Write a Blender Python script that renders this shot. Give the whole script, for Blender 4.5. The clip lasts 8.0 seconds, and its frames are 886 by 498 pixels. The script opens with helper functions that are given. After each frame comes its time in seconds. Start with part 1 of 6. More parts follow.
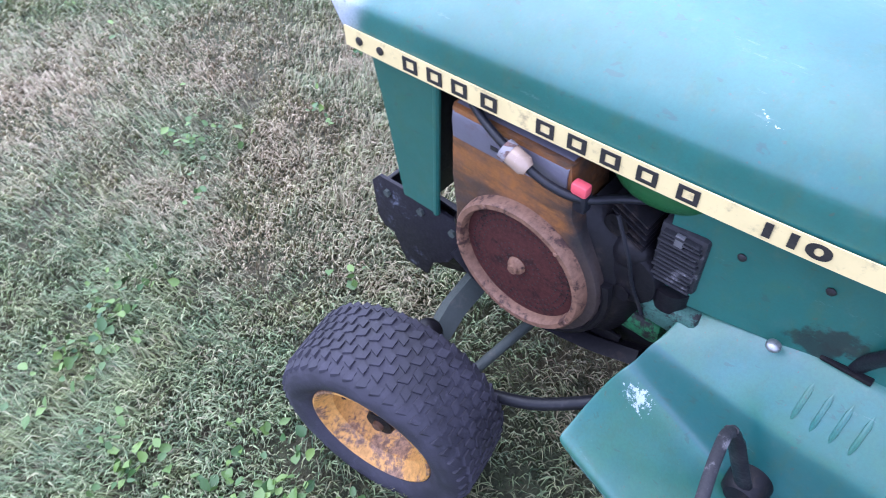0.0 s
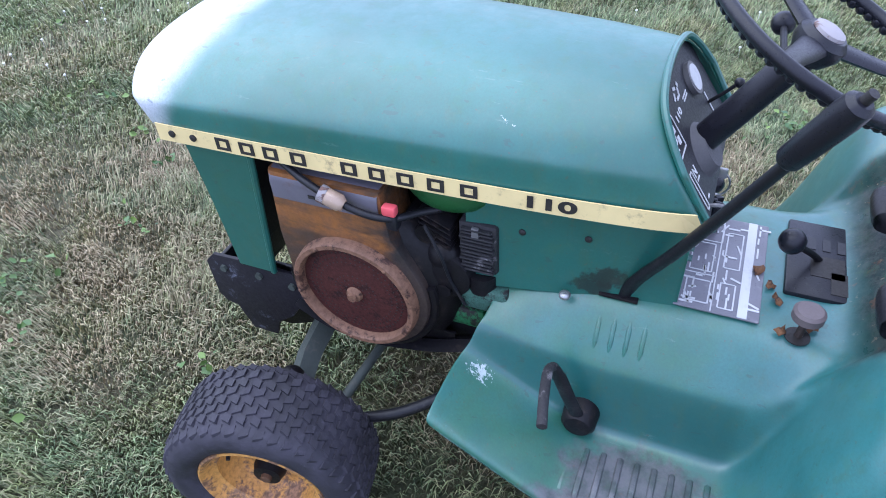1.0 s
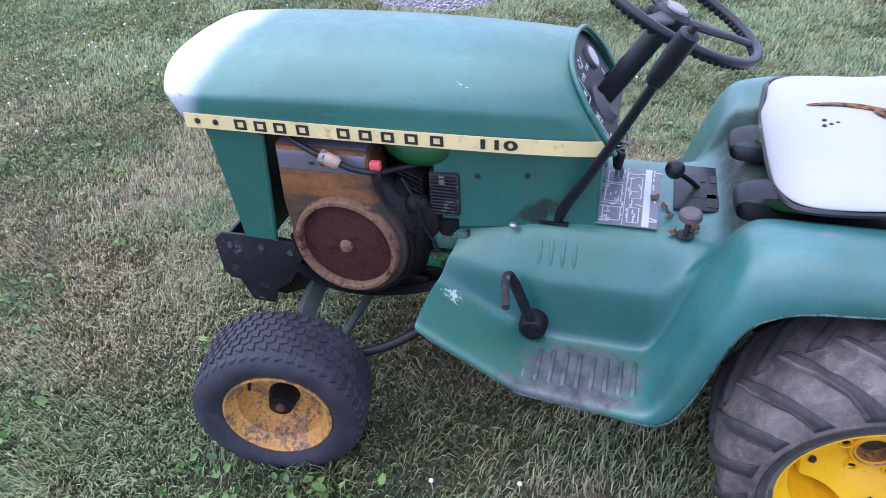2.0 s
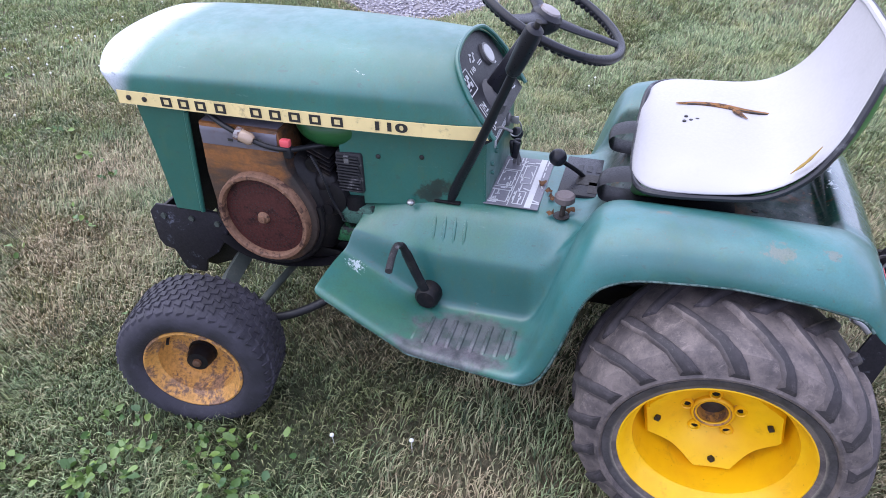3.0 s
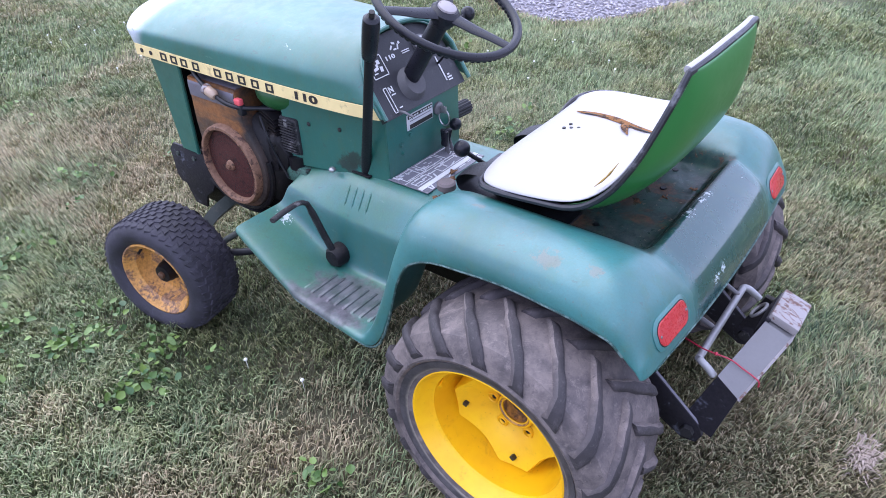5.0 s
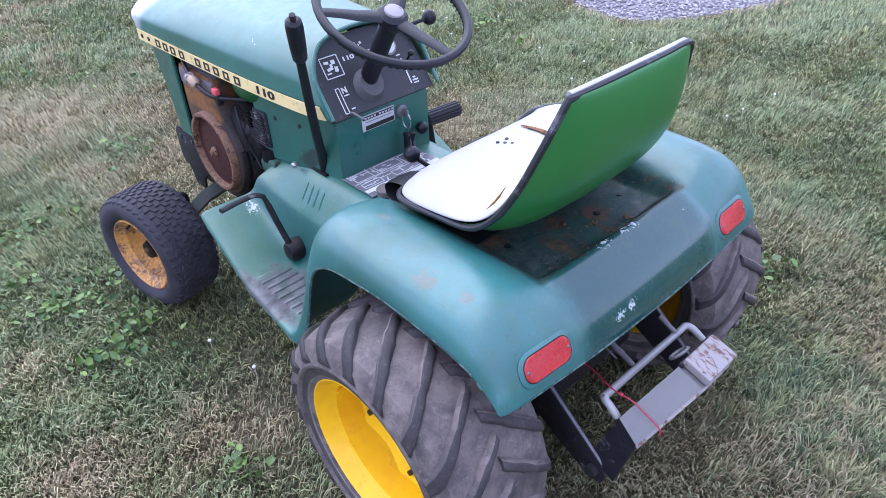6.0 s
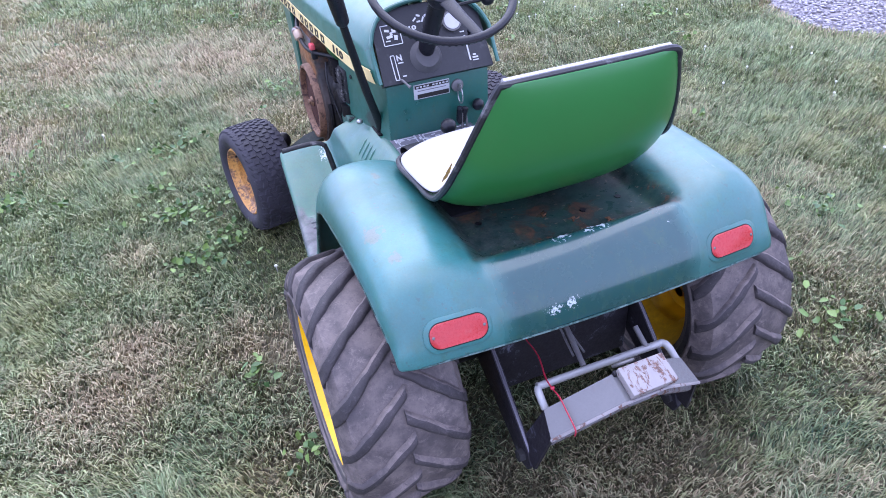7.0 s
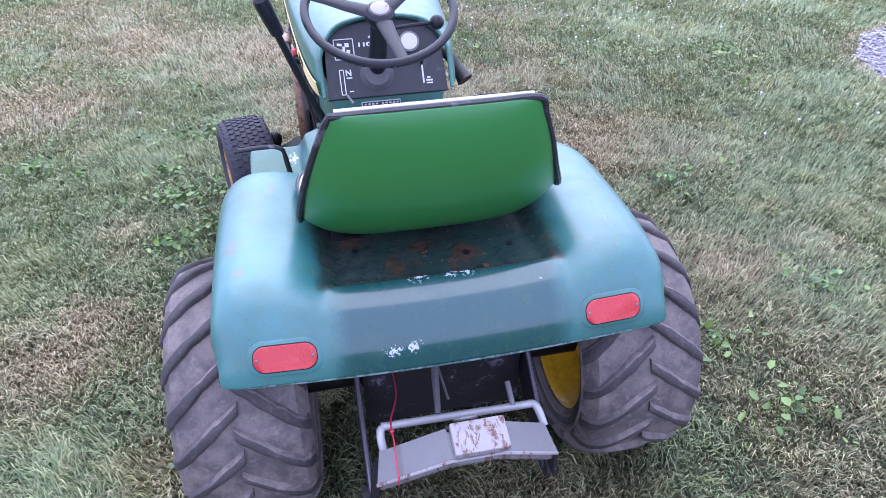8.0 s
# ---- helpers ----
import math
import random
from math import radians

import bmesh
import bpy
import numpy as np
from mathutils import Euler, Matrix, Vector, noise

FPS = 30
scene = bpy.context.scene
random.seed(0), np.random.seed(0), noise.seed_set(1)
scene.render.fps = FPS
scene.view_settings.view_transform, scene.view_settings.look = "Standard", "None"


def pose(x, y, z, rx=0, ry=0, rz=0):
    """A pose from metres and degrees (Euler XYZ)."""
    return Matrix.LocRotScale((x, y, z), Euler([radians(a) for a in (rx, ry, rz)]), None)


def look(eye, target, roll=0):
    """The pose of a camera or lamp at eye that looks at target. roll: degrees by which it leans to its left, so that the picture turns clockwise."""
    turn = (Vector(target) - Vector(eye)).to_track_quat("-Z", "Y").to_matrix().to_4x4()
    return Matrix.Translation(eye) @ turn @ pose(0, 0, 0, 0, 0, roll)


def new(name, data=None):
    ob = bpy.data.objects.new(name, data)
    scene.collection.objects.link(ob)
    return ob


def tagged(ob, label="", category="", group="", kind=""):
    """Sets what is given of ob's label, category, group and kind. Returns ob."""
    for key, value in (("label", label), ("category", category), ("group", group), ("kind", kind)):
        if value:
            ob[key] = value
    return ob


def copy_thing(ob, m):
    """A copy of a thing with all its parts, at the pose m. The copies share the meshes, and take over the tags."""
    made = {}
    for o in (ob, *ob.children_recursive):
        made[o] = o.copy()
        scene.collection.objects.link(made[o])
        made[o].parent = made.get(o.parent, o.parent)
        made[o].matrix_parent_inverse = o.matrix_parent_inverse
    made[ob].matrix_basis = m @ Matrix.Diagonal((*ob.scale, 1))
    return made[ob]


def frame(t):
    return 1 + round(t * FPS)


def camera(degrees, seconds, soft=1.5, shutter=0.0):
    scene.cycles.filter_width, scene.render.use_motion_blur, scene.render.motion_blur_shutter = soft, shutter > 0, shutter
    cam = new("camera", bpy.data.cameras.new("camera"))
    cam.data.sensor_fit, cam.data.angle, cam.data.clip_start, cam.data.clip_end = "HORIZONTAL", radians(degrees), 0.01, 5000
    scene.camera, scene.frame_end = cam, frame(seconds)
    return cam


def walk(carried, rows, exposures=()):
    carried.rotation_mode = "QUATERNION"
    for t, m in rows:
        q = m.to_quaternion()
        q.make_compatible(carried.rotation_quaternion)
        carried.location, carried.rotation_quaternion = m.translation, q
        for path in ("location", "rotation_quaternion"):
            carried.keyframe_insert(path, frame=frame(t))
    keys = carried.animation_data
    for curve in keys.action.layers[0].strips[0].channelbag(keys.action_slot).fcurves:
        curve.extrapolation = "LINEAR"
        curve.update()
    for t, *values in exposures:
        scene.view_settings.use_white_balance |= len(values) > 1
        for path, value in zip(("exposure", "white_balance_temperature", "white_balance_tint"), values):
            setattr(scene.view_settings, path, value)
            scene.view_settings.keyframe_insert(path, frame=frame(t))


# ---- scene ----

# ---------------------------------------------------------------- camera
cam = camera(64.8, 8.0, 0.75, 0.08)
PATH = [
    (0, (-0.795, 0.65, 1.276), (0.144, 1.601, -0.212), -4.0),
    (0.5, (-0.814, 0.646, 1.296), (0.458, 1.344, -0.08), -6.4),
    (1, (-0.955, 0.548, 1.337), (0.393, 1.176, 0.0), -3.9),
    (1.5, (-1.19, 0.484, 1.334), (0.25, 1.069, 0.075), -2.4),
    (2, (-1.359, 0.482, 1.353), (0.177, 0.971, 0.17), -3.5),
    (2.2, (-1.415, 0.451, 1.329), (0.174, 0.842, 0.18), -2.8),
    (3.3, (-1.467, 0.108, 1.394), (0.036, 0.676, 0.204), -2.0),
    (3.5, (-1.474, 0.033, 1.41), (-0.039, 0.669, 0.17), -4.1),
    (4, (-1.431, -0.131, 1.385), (-0.013, 0.677, 0.229), -4.9),
    (4.5, (-1.353, -0.294, 1.396), (0.048, 0.521, 0.224), -2.0),
    (4.7, (-1.309, -0.383, 1.381), (0.052, 0.537, 0.24), -2.9),
    (5.8, (-1.034, -0.728, 1.357), (0.095, 0.454, 0.204), -0.9),
    (6, (-0.958, -0.757, 1.38), (0.115, 0.472, 0.223), -3.0),
    (6.5, (-0.791, -0.937, 1.379), (-0.045, 0.506, 0.213), -3.6),
    (7, (-0.634, -1.065, 1.389), (-0.05, 0.441, 0.211), -3.3),
    (7.5, (-0.403, -1.081, 1.387), (0.157, 0.408, 0.175), 1.6),
    (8, (-0.2, -1.14, 1.394), (0.121, 0.46, 0.239), -0.8),
]
walk(cam, [(t, look(eye, target, roll)) for t, eye, target, roll in PATH], [(0, 1.62, 6000, 18), (0.5, 1.08, 5800, 16), (1, 1.17, 6300, 10), (1.5, 1.5, 6200, 10), (2, 1.08, 6350, 12), (3.5, 1.18, 7150, 14), (4.5, 1.28, 6800, 15), (6, 1.22, 6450, 15), (6.5, 1.34, 6300, 19), (8, 1.53, 6250, 21)])

# ---------------------------------------------------------------- sky and sun
SUN_EL, SUN_AZ = 62.0, 5.0  # degrees; azimuth from +y towards +x
world = bpy.data.worlds.new("sky")
scene.world = world
world.use_nodes = True
wn, wl = world.node_tree.nodes, world.node_tree.links
sky = wn.new("ShaderNodeTexSky")
sky.sky_type, sky.sun_disc = "NISHITA", False
sky.sun_elevation, sky.sun_rotation = radians(SUN_EL), radians(SUN_AZ)
sky.air_density, sky.dust_density = 1.0, 1.5
veil = wn.new("ShaderNodeMix")
veil.data_type, veil.inputs[0].default_value = "RGBA", 0.8
veil.inputs[7].default_value = (8.0, 9.2, 14.2, 1)
wl.new(sky.outputs[0], veil.inputs[6])
wl.new(veil.outputs[2], wn["Background"].inputs[0])
wn["Background"].inputs[1].default_value = 0.1
sun = new("sun", bpy.data.lights.new("sun", "SUN"))
sun.data.energy, sun.data.angle, sun.data.color = 1.5, radians(85), (0.87, 0.94, 1.0)
sd = Vector((math.sin(radians(SUN_AZ)) * math.cos(radians(SUN_EL)), math.cos(radians(SUN_AZ)) * math.cos(radians(SUN_EL)), math.sin(radians(SUN_EL))))
sun.matrix_world = look(sd * 20, (0, 0, 0))


# ---------------------------------------------------------------- materials
class Nodes:
    """Shorthand for a node material."""

    def __init__(self, name):
        self.mat = bpy.data.materials.new(name)
        self.mat.use_nodes = True
        self.t = self.mat.node_tree
        self.bsdf = self.t.nodes["Principled BSDF"]
        self.co = self.t.nodes.new("ShaderNodeTexCoord").outputs["Object"]

    def put(self, socket, value):
        if hasattr(value, "is_linked"):
            self.t.links.new(value, socket)
        elif isinstance(value, tuple) and len(value) == 3 and socket.type == "RGBA":
            socket.default_value = (*value, 1)
        else:
            socket.default_value = value

    def set(self, **values):
        for key, value in values.items():
            self.put(self.bsdf.inputs[key.replace("_", " ")], value)
        return self

    def noise(self, scale, detail=4, rough=0.55, co=None, stretch=None, out="Fac", warp=0.0):
        n = self.t.nodes.new("ShaderNodeTexNoise")
        n.inputs["Scale"].default_value, n.inputs["Detail"].default_value, n.inputs["Roughness"].default_value = scale, detail, rough
        n.inputs["Distortion"].default_value = warp
        src = co or self.co
        if stretch:
            m = self.t.nodes.new("ShaderNodeMapping")
            m.inputs["Scale"].default_value = stretch
            self.t.links.new(src, m.inputs[0])
            src = m.outputs[0]
        self.t.links.new(src, n.inputs["Vector"])
        return n.outputs[out]

    def step(self, value, lo, hi, a=0.0, b=1.0):
        n = self.t.nodes.new("ShaderNodeMapRange")
        n.interpolation_type = "SMOOTHSTEP"
        self.put(n.inputs[0], value)
        for k, v in zip((1, 2, 3, 4), (lo, hi, a, b)):
            n.inputs[k].default_value = v
        return n.outputs[0]

    def math(self, op, a, b=0.0):
        n = self.t.nodes.new("ShaderNodeMath")
        n.operation = op
        self.put(n.inputs[0], a), self.put(n.inputs[1], b)
        return n.outputs[0]

    def mix(self, fac, a, b):
        n = self.t.nodes.new("ShaderNodeMix")
        n.data_type = "RGBA"
        self.put(n.inputs[0], fac), self.put(n.inputs[6], a), self.put(n.inputs[7], b)
        return n.outputs[2]

    def axis(self, k):
        n = self.t.nodes.new("ShaderNodeSeparateXYZ")
        self.t.links.new(self.co, n.inputs[0])
        return n.outputs[k]

    def spot(self, centre, radius, ragged=0.6, scale=60.0, squash=(1, 1, 1)):
        """1 inside a ragged patch round a place, 0 outside."""
        m = self.t.nodes.new("ShaderNodeVectorMath")
        m.operation = "SUBTRACT"
        self.t.links.new(self.co, m.inputs[0])
        m.inputs[1].default_value = centre
        q = self.t.nodes.new("ShaderNodeVectorMath")
        q.operation = "MULTIPLY"
        self.t.links.new(m.outputs[0], q.inputs[0])
        q.inputs[1].default_value = squash
        d = self.t.nodes.new("ShaderNodeVectorMath")
        d.operation = "LENGTH"
        self.t.links.new(q.outputs[0], d.inputs[0])
        n = self.math("MULTIPLY", self.math("SUBTRACT", self.noise(scale, 5, 0.7), 0.5), 2 * ragged * radius)
        return self.step(self.math("ADD", d.outputs["Value"], n), radius, radius * 0.6)

    def bump(self, height, strength, distance=0.002):
        n = self.t.nodes.new("ShaderNodeBump")
        n.inputs["Strength"].default_value, n.inputs["Distance"].default_value = strength, distance
        self.put(n.inputs["Height"], height)
        self.t.links.new(n.outputs[0], self.bsdf.inputs["Normal"])
        return self


def plain(name, colour, rough, metal=0.0, vary=0.25, scale=40.0, bump=0.15, dirt=(0.09, 0.07, 0.05), soil=0.25, shine=0.5, spread=0.09):
    """A worn everyday surface: fine grain and soft blotches of dirt."""
    n = Nodes(name)
    fine, wide = n.noise(scale * 5, 5, 0.6), n.noise(scale * 0.25, 4)
    c = n.mix(n.step(wide, 0.35, 0.7, 0, vary), colour, tuple(0.55 * v for v in colour))
    c = n.mix(n.step(n.noise(scale * 0.6, 6, 0.7), 0.55, 0.75, 0, soil), c, dirt)
    n.set(Base_Color=c, Roughness=n.step(fine, 0.3, 0.7, rough - spread, min(1.0, rough + spread)), Metallic=metal, Specular_IOR_Level=shine)
    n.bump(fine, bump)
    return n.mat


GREEN, PALE = (0.006, 0.080, 0.072), (0.034, 0.184, 0.187)


def body_paint(name, fade=0.5, spots=(), chips=(), worn=(), glossy_back=False, soil=0.17, oily=(), pale_nose=False, deep=GREEN, pale=PALE):
    """Old teal-green enamel: faded, dusty, with rust stains, white chips and bare worn places."""
    n = Nodes(name)
    wide, mid, fine = n.noise(5.0, 4), n.noise(28.0, 5, 0.65), n.noise(420.0, 3)
    c = n.mix(n.step(wide, 0.3, 0.7, 0.15, fade + 0.25), deep, pale)
    c = n.mix(n.step(mid, 0.5, 0.75, 0, 0.22), c, (0.05, 0.15, 0.04))
    r = n.step(mid, 0.3, 0.7, 0.36, 0.52)
    if pale_nose:
        # the colour runs to nearly white round the nose
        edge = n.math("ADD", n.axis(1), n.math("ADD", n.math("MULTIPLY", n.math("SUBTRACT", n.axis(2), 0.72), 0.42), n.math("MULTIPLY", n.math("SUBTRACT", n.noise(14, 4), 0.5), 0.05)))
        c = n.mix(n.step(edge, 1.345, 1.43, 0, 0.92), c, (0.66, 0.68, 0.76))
    if glossy_back:
        side = n.math("ABSOLUTE", n.math("ADD", n.axis(0), n.math("MULTIPLY", n.math("SUBTRACT", n.noise(25, 3), 0.5), 0.03)))
        m = n.math("MULTIPLY", n.step(side, 0.232, 0.175), n.step(n.axis(1), -0.10, -0.15))
        m_back = m
        c = n.mix(n.math("MULTIPLY", m, 0.92), c, (0.003, 0.046, 0.048))
        r = n.math("SUBTRACT", r, n.math("MULTIPLY", m, 0.20))
        clean = n.math("SUBTRACT", 1.0, n.math("MULTIPLY", m, 0.8))
    if glossy_back:
        # oily grime round the pan under the seat, and yellowed foot boards
        g = n.math("MULTIPLY", n.math("MULTIPLY", n.step(side, 0.238, 0.215), n.step(n.axis(1), -0.172, -0.160)), n.math("MULTIPLY", n.step(n.axis(1), 0.32, 0.27), n.step(n.axis(2), 0.662, 0.63)))
        pa, pb, pw = n.noise(12, 6, 0.7, warp=0.8), n.noise(55, 6, 0.75), n.noise(7, 4, 0.6)
        pan = n.mix(n.step(pb, 0.35, 0.65), (0.010, 0.032, 0.027), (0.028, 0.048, 0.040))
        pan = n.mix(n.step(pw, 0.42, 0.56), pan, n.mix(n.step(pb, 0.4, 0.6), (0.010, 0.012, 0.011), (0.045, 0.042, 0.038)))
        pan = n.mix(n.step(pa, 0.575, 0.605), pan, n.mix(n.step(pb, 0.35, 0.65), (0.11, 0.040, 0.020), (0.030, 0.016, 0.012)))
        pan = n.mix(n.step(n.noise(90, 3), 0.66, 0.69, 0, 0.7), pan, (0.20, 0.15, 0.10))
        for centre, radius, squash in (((-0.08, -0.085, 0.6), 0.032, (1.5, 0.8, 1)), ((0.06, -0.070, 0.6), 0.036, (1.1, 0.8, 1)), ((-0.02, -0.03, 0.6), 0.030, (1, 1, 1)), ((-0.16, 0.03, 0.6), 0.04, (1.2, 0.7, 1))):
            pan = n.mix(n.math("MULTIPLY", n.spot(centre, radius, 1.1, 30, squash), 0.9), pan, n.mix(n.step(pb, 0.35, 0.65), (0.13, 0.048, 0.024), (0.028, 0.014, 0.010)))
        c = n.mix(n.math("MULTIPLY", g, 0.92), c, pan)
        r = n.math("ADD", r, n.math("MULTIPLY", g, n.step(pa, 0.35, 0.6, -0.16, 0.2)))
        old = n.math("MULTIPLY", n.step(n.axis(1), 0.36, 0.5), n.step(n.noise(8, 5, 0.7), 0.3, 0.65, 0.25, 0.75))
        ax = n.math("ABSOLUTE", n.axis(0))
        # tunnel side walls: paint left unfaded, and shade put into its colour
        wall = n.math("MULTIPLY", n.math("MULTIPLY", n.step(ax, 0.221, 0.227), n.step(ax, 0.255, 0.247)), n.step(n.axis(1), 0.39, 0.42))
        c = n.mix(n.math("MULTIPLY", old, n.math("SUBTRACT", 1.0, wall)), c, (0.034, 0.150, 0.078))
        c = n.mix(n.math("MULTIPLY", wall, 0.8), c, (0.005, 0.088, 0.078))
    for centre, radius, squash in worn:
        m = n.spot(centre, radius, 0.5, 30, squash)
        c = n.mix(n.math("MULTIPLY", m, 0.85), c, n.mix(n.step(mid, 0.35, 0.65), (0.115, 0.092, 0.112), (0.035, 0.028, 0.036)))
        r = n.math("ADD", r, n.math("MULTIPLY", m, 0.25))
    for centre, radius, squash in spots:
        m = n.spot(centre, radius, 1.7, 70, squash)
        c = n.mix(n.math("MULTIPLY", m, 0.32), c, (0.30, 0.15, 0.10))
        r = n.math("ADD", r, n.math("MULTIPLY", m, 0.2))
    for centre, radius, squash in chips:
        m = n.spot(centre, 0.62 * radius, 3.6, 150, squash)
        c = n.mix(n.math("MULTIPLY", m, 0.85), c, (0.6, 0.66, 0.68))
    for centre, radius, squash in oily:
        m = n.spot(centre, radius, 1.2, 40, squash)
        c = n.mix(n.math("MULTIPLY", m, 0.9), c, (0.008, 0.012, 0.012))
    streak = n.step(n.noise(30.0, 6, 0.8, stretch=(1, 1, 0.4)), 0.50, 0.68, 0, 0.38)
    c = n.mix(streak, c, (0.040, 0.095, 0.045))
    scuff = n.step(n.noise(9.0, 8, 0.8, stretch=(6, 0.7, 3)), 0.63, 0.67, 0, 0.22)
    c = n.mix(scuff, c, (0.25, 0.33, 0.31))
    c = n.mix(n.step(n.noise(230.0, 6, 0.8), 0.35, 0.7, 0, 0.30), c, (0.012, 0.06, 0.05))
    nick = n.step(n.noise(75.0, 3, 0.5, stretch=(1, 0.5, 1), warp=0.4), 0.67, 0.70, 0, 0.7)
    c = n.mix(n.math("MULTIPLY", nick, 0.6), c, (0.03, 0.055, 0.045))
    specks = n.step(n.noise(150.0, 2, 0.4), 0.71, 0.74)
    c = n.mix(n.math("MULTIPLY", specks, 0.4), c, (0.10, 0.06, 0.04))
    dust = n.step(n.noise(60.0, 7, 0.75), 0.5, 0.8, 0, soil)
    if glossy_back:
        dust = n.math("MULTIPLY", dust, clean)
    c = n.mix(dust, c, (0.16, 0.17, 0.13))
    # the polished back panel keeps its gloss, the rest has gone dull
    gloss = n.math("MULTIPLY", m_back, 0.26) if glossy_back else 0.0
    bare = n.math("MULTIPLY", g, 0.55) if glossy_back else 0.0
    n.set(Base_Color=c, Roughness=r, Coat_Weight=n.math("SUBTRACT", n.math("ADD", 0.55, n.math("MULTIPLY", gloss, 1.2)), bare), Coat_Roughness=n.math("SUBTRACT", 0.34, gloss), Coat_IOR=1.5, Specular_IOR_Level=n.math("SUBTRACT", n.math("SUBTRACT", 0.62, n.math("MULTIPLY", gloss, 1.2)), n.math("MULTIPLY", bare, 0.7)))
    n.bump(n.math("ADD", fine, n.math("MULTIPLY", mid, 1.5)), 0.06, 0.001)
    return n.mat


def rusty(name, base, rust, amount=0.5, rough=0.7, scale=18.0, shine=0.5):
    n = Nodes(name)
    a, b = n.noise(scale, 6, 0.7, warp=0.3), n.noise(scale * 6, 5, 0.7)
    m = n.step(n.math("ADD", a, n.math("MULTIPLY", n.math("SUBTRACT", b, 0.5), 0.35)), 0.62 - 0.25 * amount, 0.72 - 0.25 * amount)
    c = n.mix(m, n.mix(n.step(b, 0.3, 0.7), base, tuple(0.6 * v for v in base)), n.mix(n.step(b, 0.35, 0.65), rust, tuple(0.4 * v for v in rust)))
    n.set(Base_Color=c, Roughness=n.math("ADD", n.math("MULTIPLY", b, 0.25), rough - 0.15), Specular_IOR_Level=shine)
    n.bump(b, 0.35, 0.0015)
    return n.mat


def rubber(name, colour, dust, amount, rugged=0.0):
    n = Nodes(name)
    a, b = n.noise(16, 6, 0.7), n.noise(140, 5, 0.7)
    c = n.mix(n.step(a, 0.35, 0.65, 0.2 * amount, amount), colour, dust)
    c = n.mix(n.step(n.noise(55, 6, 0.75), 0.56, 0.7, 0, 0.5), c, tuple(1.35 * v for v in dust))
    c = n.mix(n.step(b, 0.55, 0.75, 0, 0.5), c, tuple(0.5 * v for v in colour))
    n.set(Base_Color=c, Roughness=n.step(a, 0.3, 0.7, 0.62, 0.85))
    if rugged:
        # scuffs, grit and old cracks
        scuff = n.step(n.noise(26, 9, 0.85, warp=0.8), 0.52, 0.66, 0, 0.6 * rugged)
        c = n.mix(scuff, c, tuple(1.5 * v for v in dust))
        crack = n.step(n.noise(34, 8, 0.8, stretch=(1, 0.6, 0.6), warp=1.2), 0.60, 0.66, 0, 0.6 * rugged)
        c = n.mix(crack, c, tuple(0.6 * v for v in colour))
        n.set(Base_Color=c)
    n.bump(n.math("ADD", b, n.math("MULTIPLY", n.noise(24, 7, 0.75), 1.5 + 2.5 * rugged)), 0.4, 0.002)
    return n.mat


M_HOOD = body_paint("faded_green_hood_paint", 0.42, deep=(0.004, 0.088, 0.066), pale=(0.020, 0.165, 0.142), pale_nose=True, chips=[((-0.2, 1.33, 0.86), 0.006, (1, 1, 1)), ((-0.18, 0.8, 0.835), 0.01, (1, 0.4, 1))])
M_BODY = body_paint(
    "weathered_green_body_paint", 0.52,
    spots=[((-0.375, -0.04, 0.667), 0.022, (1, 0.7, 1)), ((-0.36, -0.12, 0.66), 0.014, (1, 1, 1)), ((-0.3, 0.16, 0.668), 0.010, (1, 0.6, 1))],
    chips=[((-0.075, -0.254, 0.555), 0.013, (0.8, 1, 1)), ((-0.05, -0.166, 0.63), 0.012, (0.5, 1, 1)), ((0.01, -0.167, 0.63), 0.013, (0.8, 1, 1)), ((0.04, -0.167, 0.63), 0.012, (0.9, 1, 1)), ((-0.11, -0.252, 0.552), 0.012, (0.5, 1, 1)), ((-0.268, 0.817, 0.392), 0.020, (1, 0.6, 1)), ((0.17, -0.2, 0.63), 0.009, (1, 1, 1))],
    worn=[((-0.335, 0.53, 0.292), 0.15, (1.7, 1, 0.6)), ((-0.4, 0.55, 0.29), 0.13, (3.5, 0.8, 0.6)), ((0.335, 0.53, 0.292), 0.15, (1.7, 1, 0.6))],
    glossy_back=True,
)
M_PANEL = body_paint("green_side_panel_paint", 0.12, deep=(0.004, 0.088, 0.066), pale=(0.020, 0.165, 0.142), oily=[((-0.155, 0.645, 0.565), 0.028, (1, 0.7, 1)), ((-0.155, 0.66, 0.54), 0.02, (1, 0.5, 1))])
M_SEATGREEN = plain("glossy_green_shell_paint", (0.020, 0.155, 0.036), 0.3, vary=0.15, scale=16, bump=0.006, soil=0.1, spread=0.02)
M_VINYL = plain("white_vinyl", (0.385, 0.37, 0.385), 0.5, vary=0.08, scale=30, bump=0.12, soil=0.05)
M_TRIM = plain("black_vinyl_piping", (0.014, 0.014, 0.02), 0.4, vary=0.4, scale=30, dirt=(0.32, 0.32, 0.35), soil=0.5)
M_BLACK = plain("worn_black_paint", (0.010, 0.010, 0.013), 0.45, vary=0.3, dirt=(0.08, 0.072, 0.07), soil=0.3, shine=0.3)
M_PALE_EDGE = rusty("rubbed_edge", (0.10, 0.17, 0.16), (0.02, 0.075, 0.065), 0.7, 0.5, 30)
M_CHIPPED = rusty("chipped_black_plate", (0.016, 0.014, 0.02), (0.16, 0.17, 0.22), 0.12, 0.6, 22, 0.3)
M_PLASTIC = plain("black_plastic", (0.009, 0.009, 0.014), 0.35, vary=0.3, scale=60, dirt=(0.06, 0.055, 0.055), soil=0.2, shine=0.35)
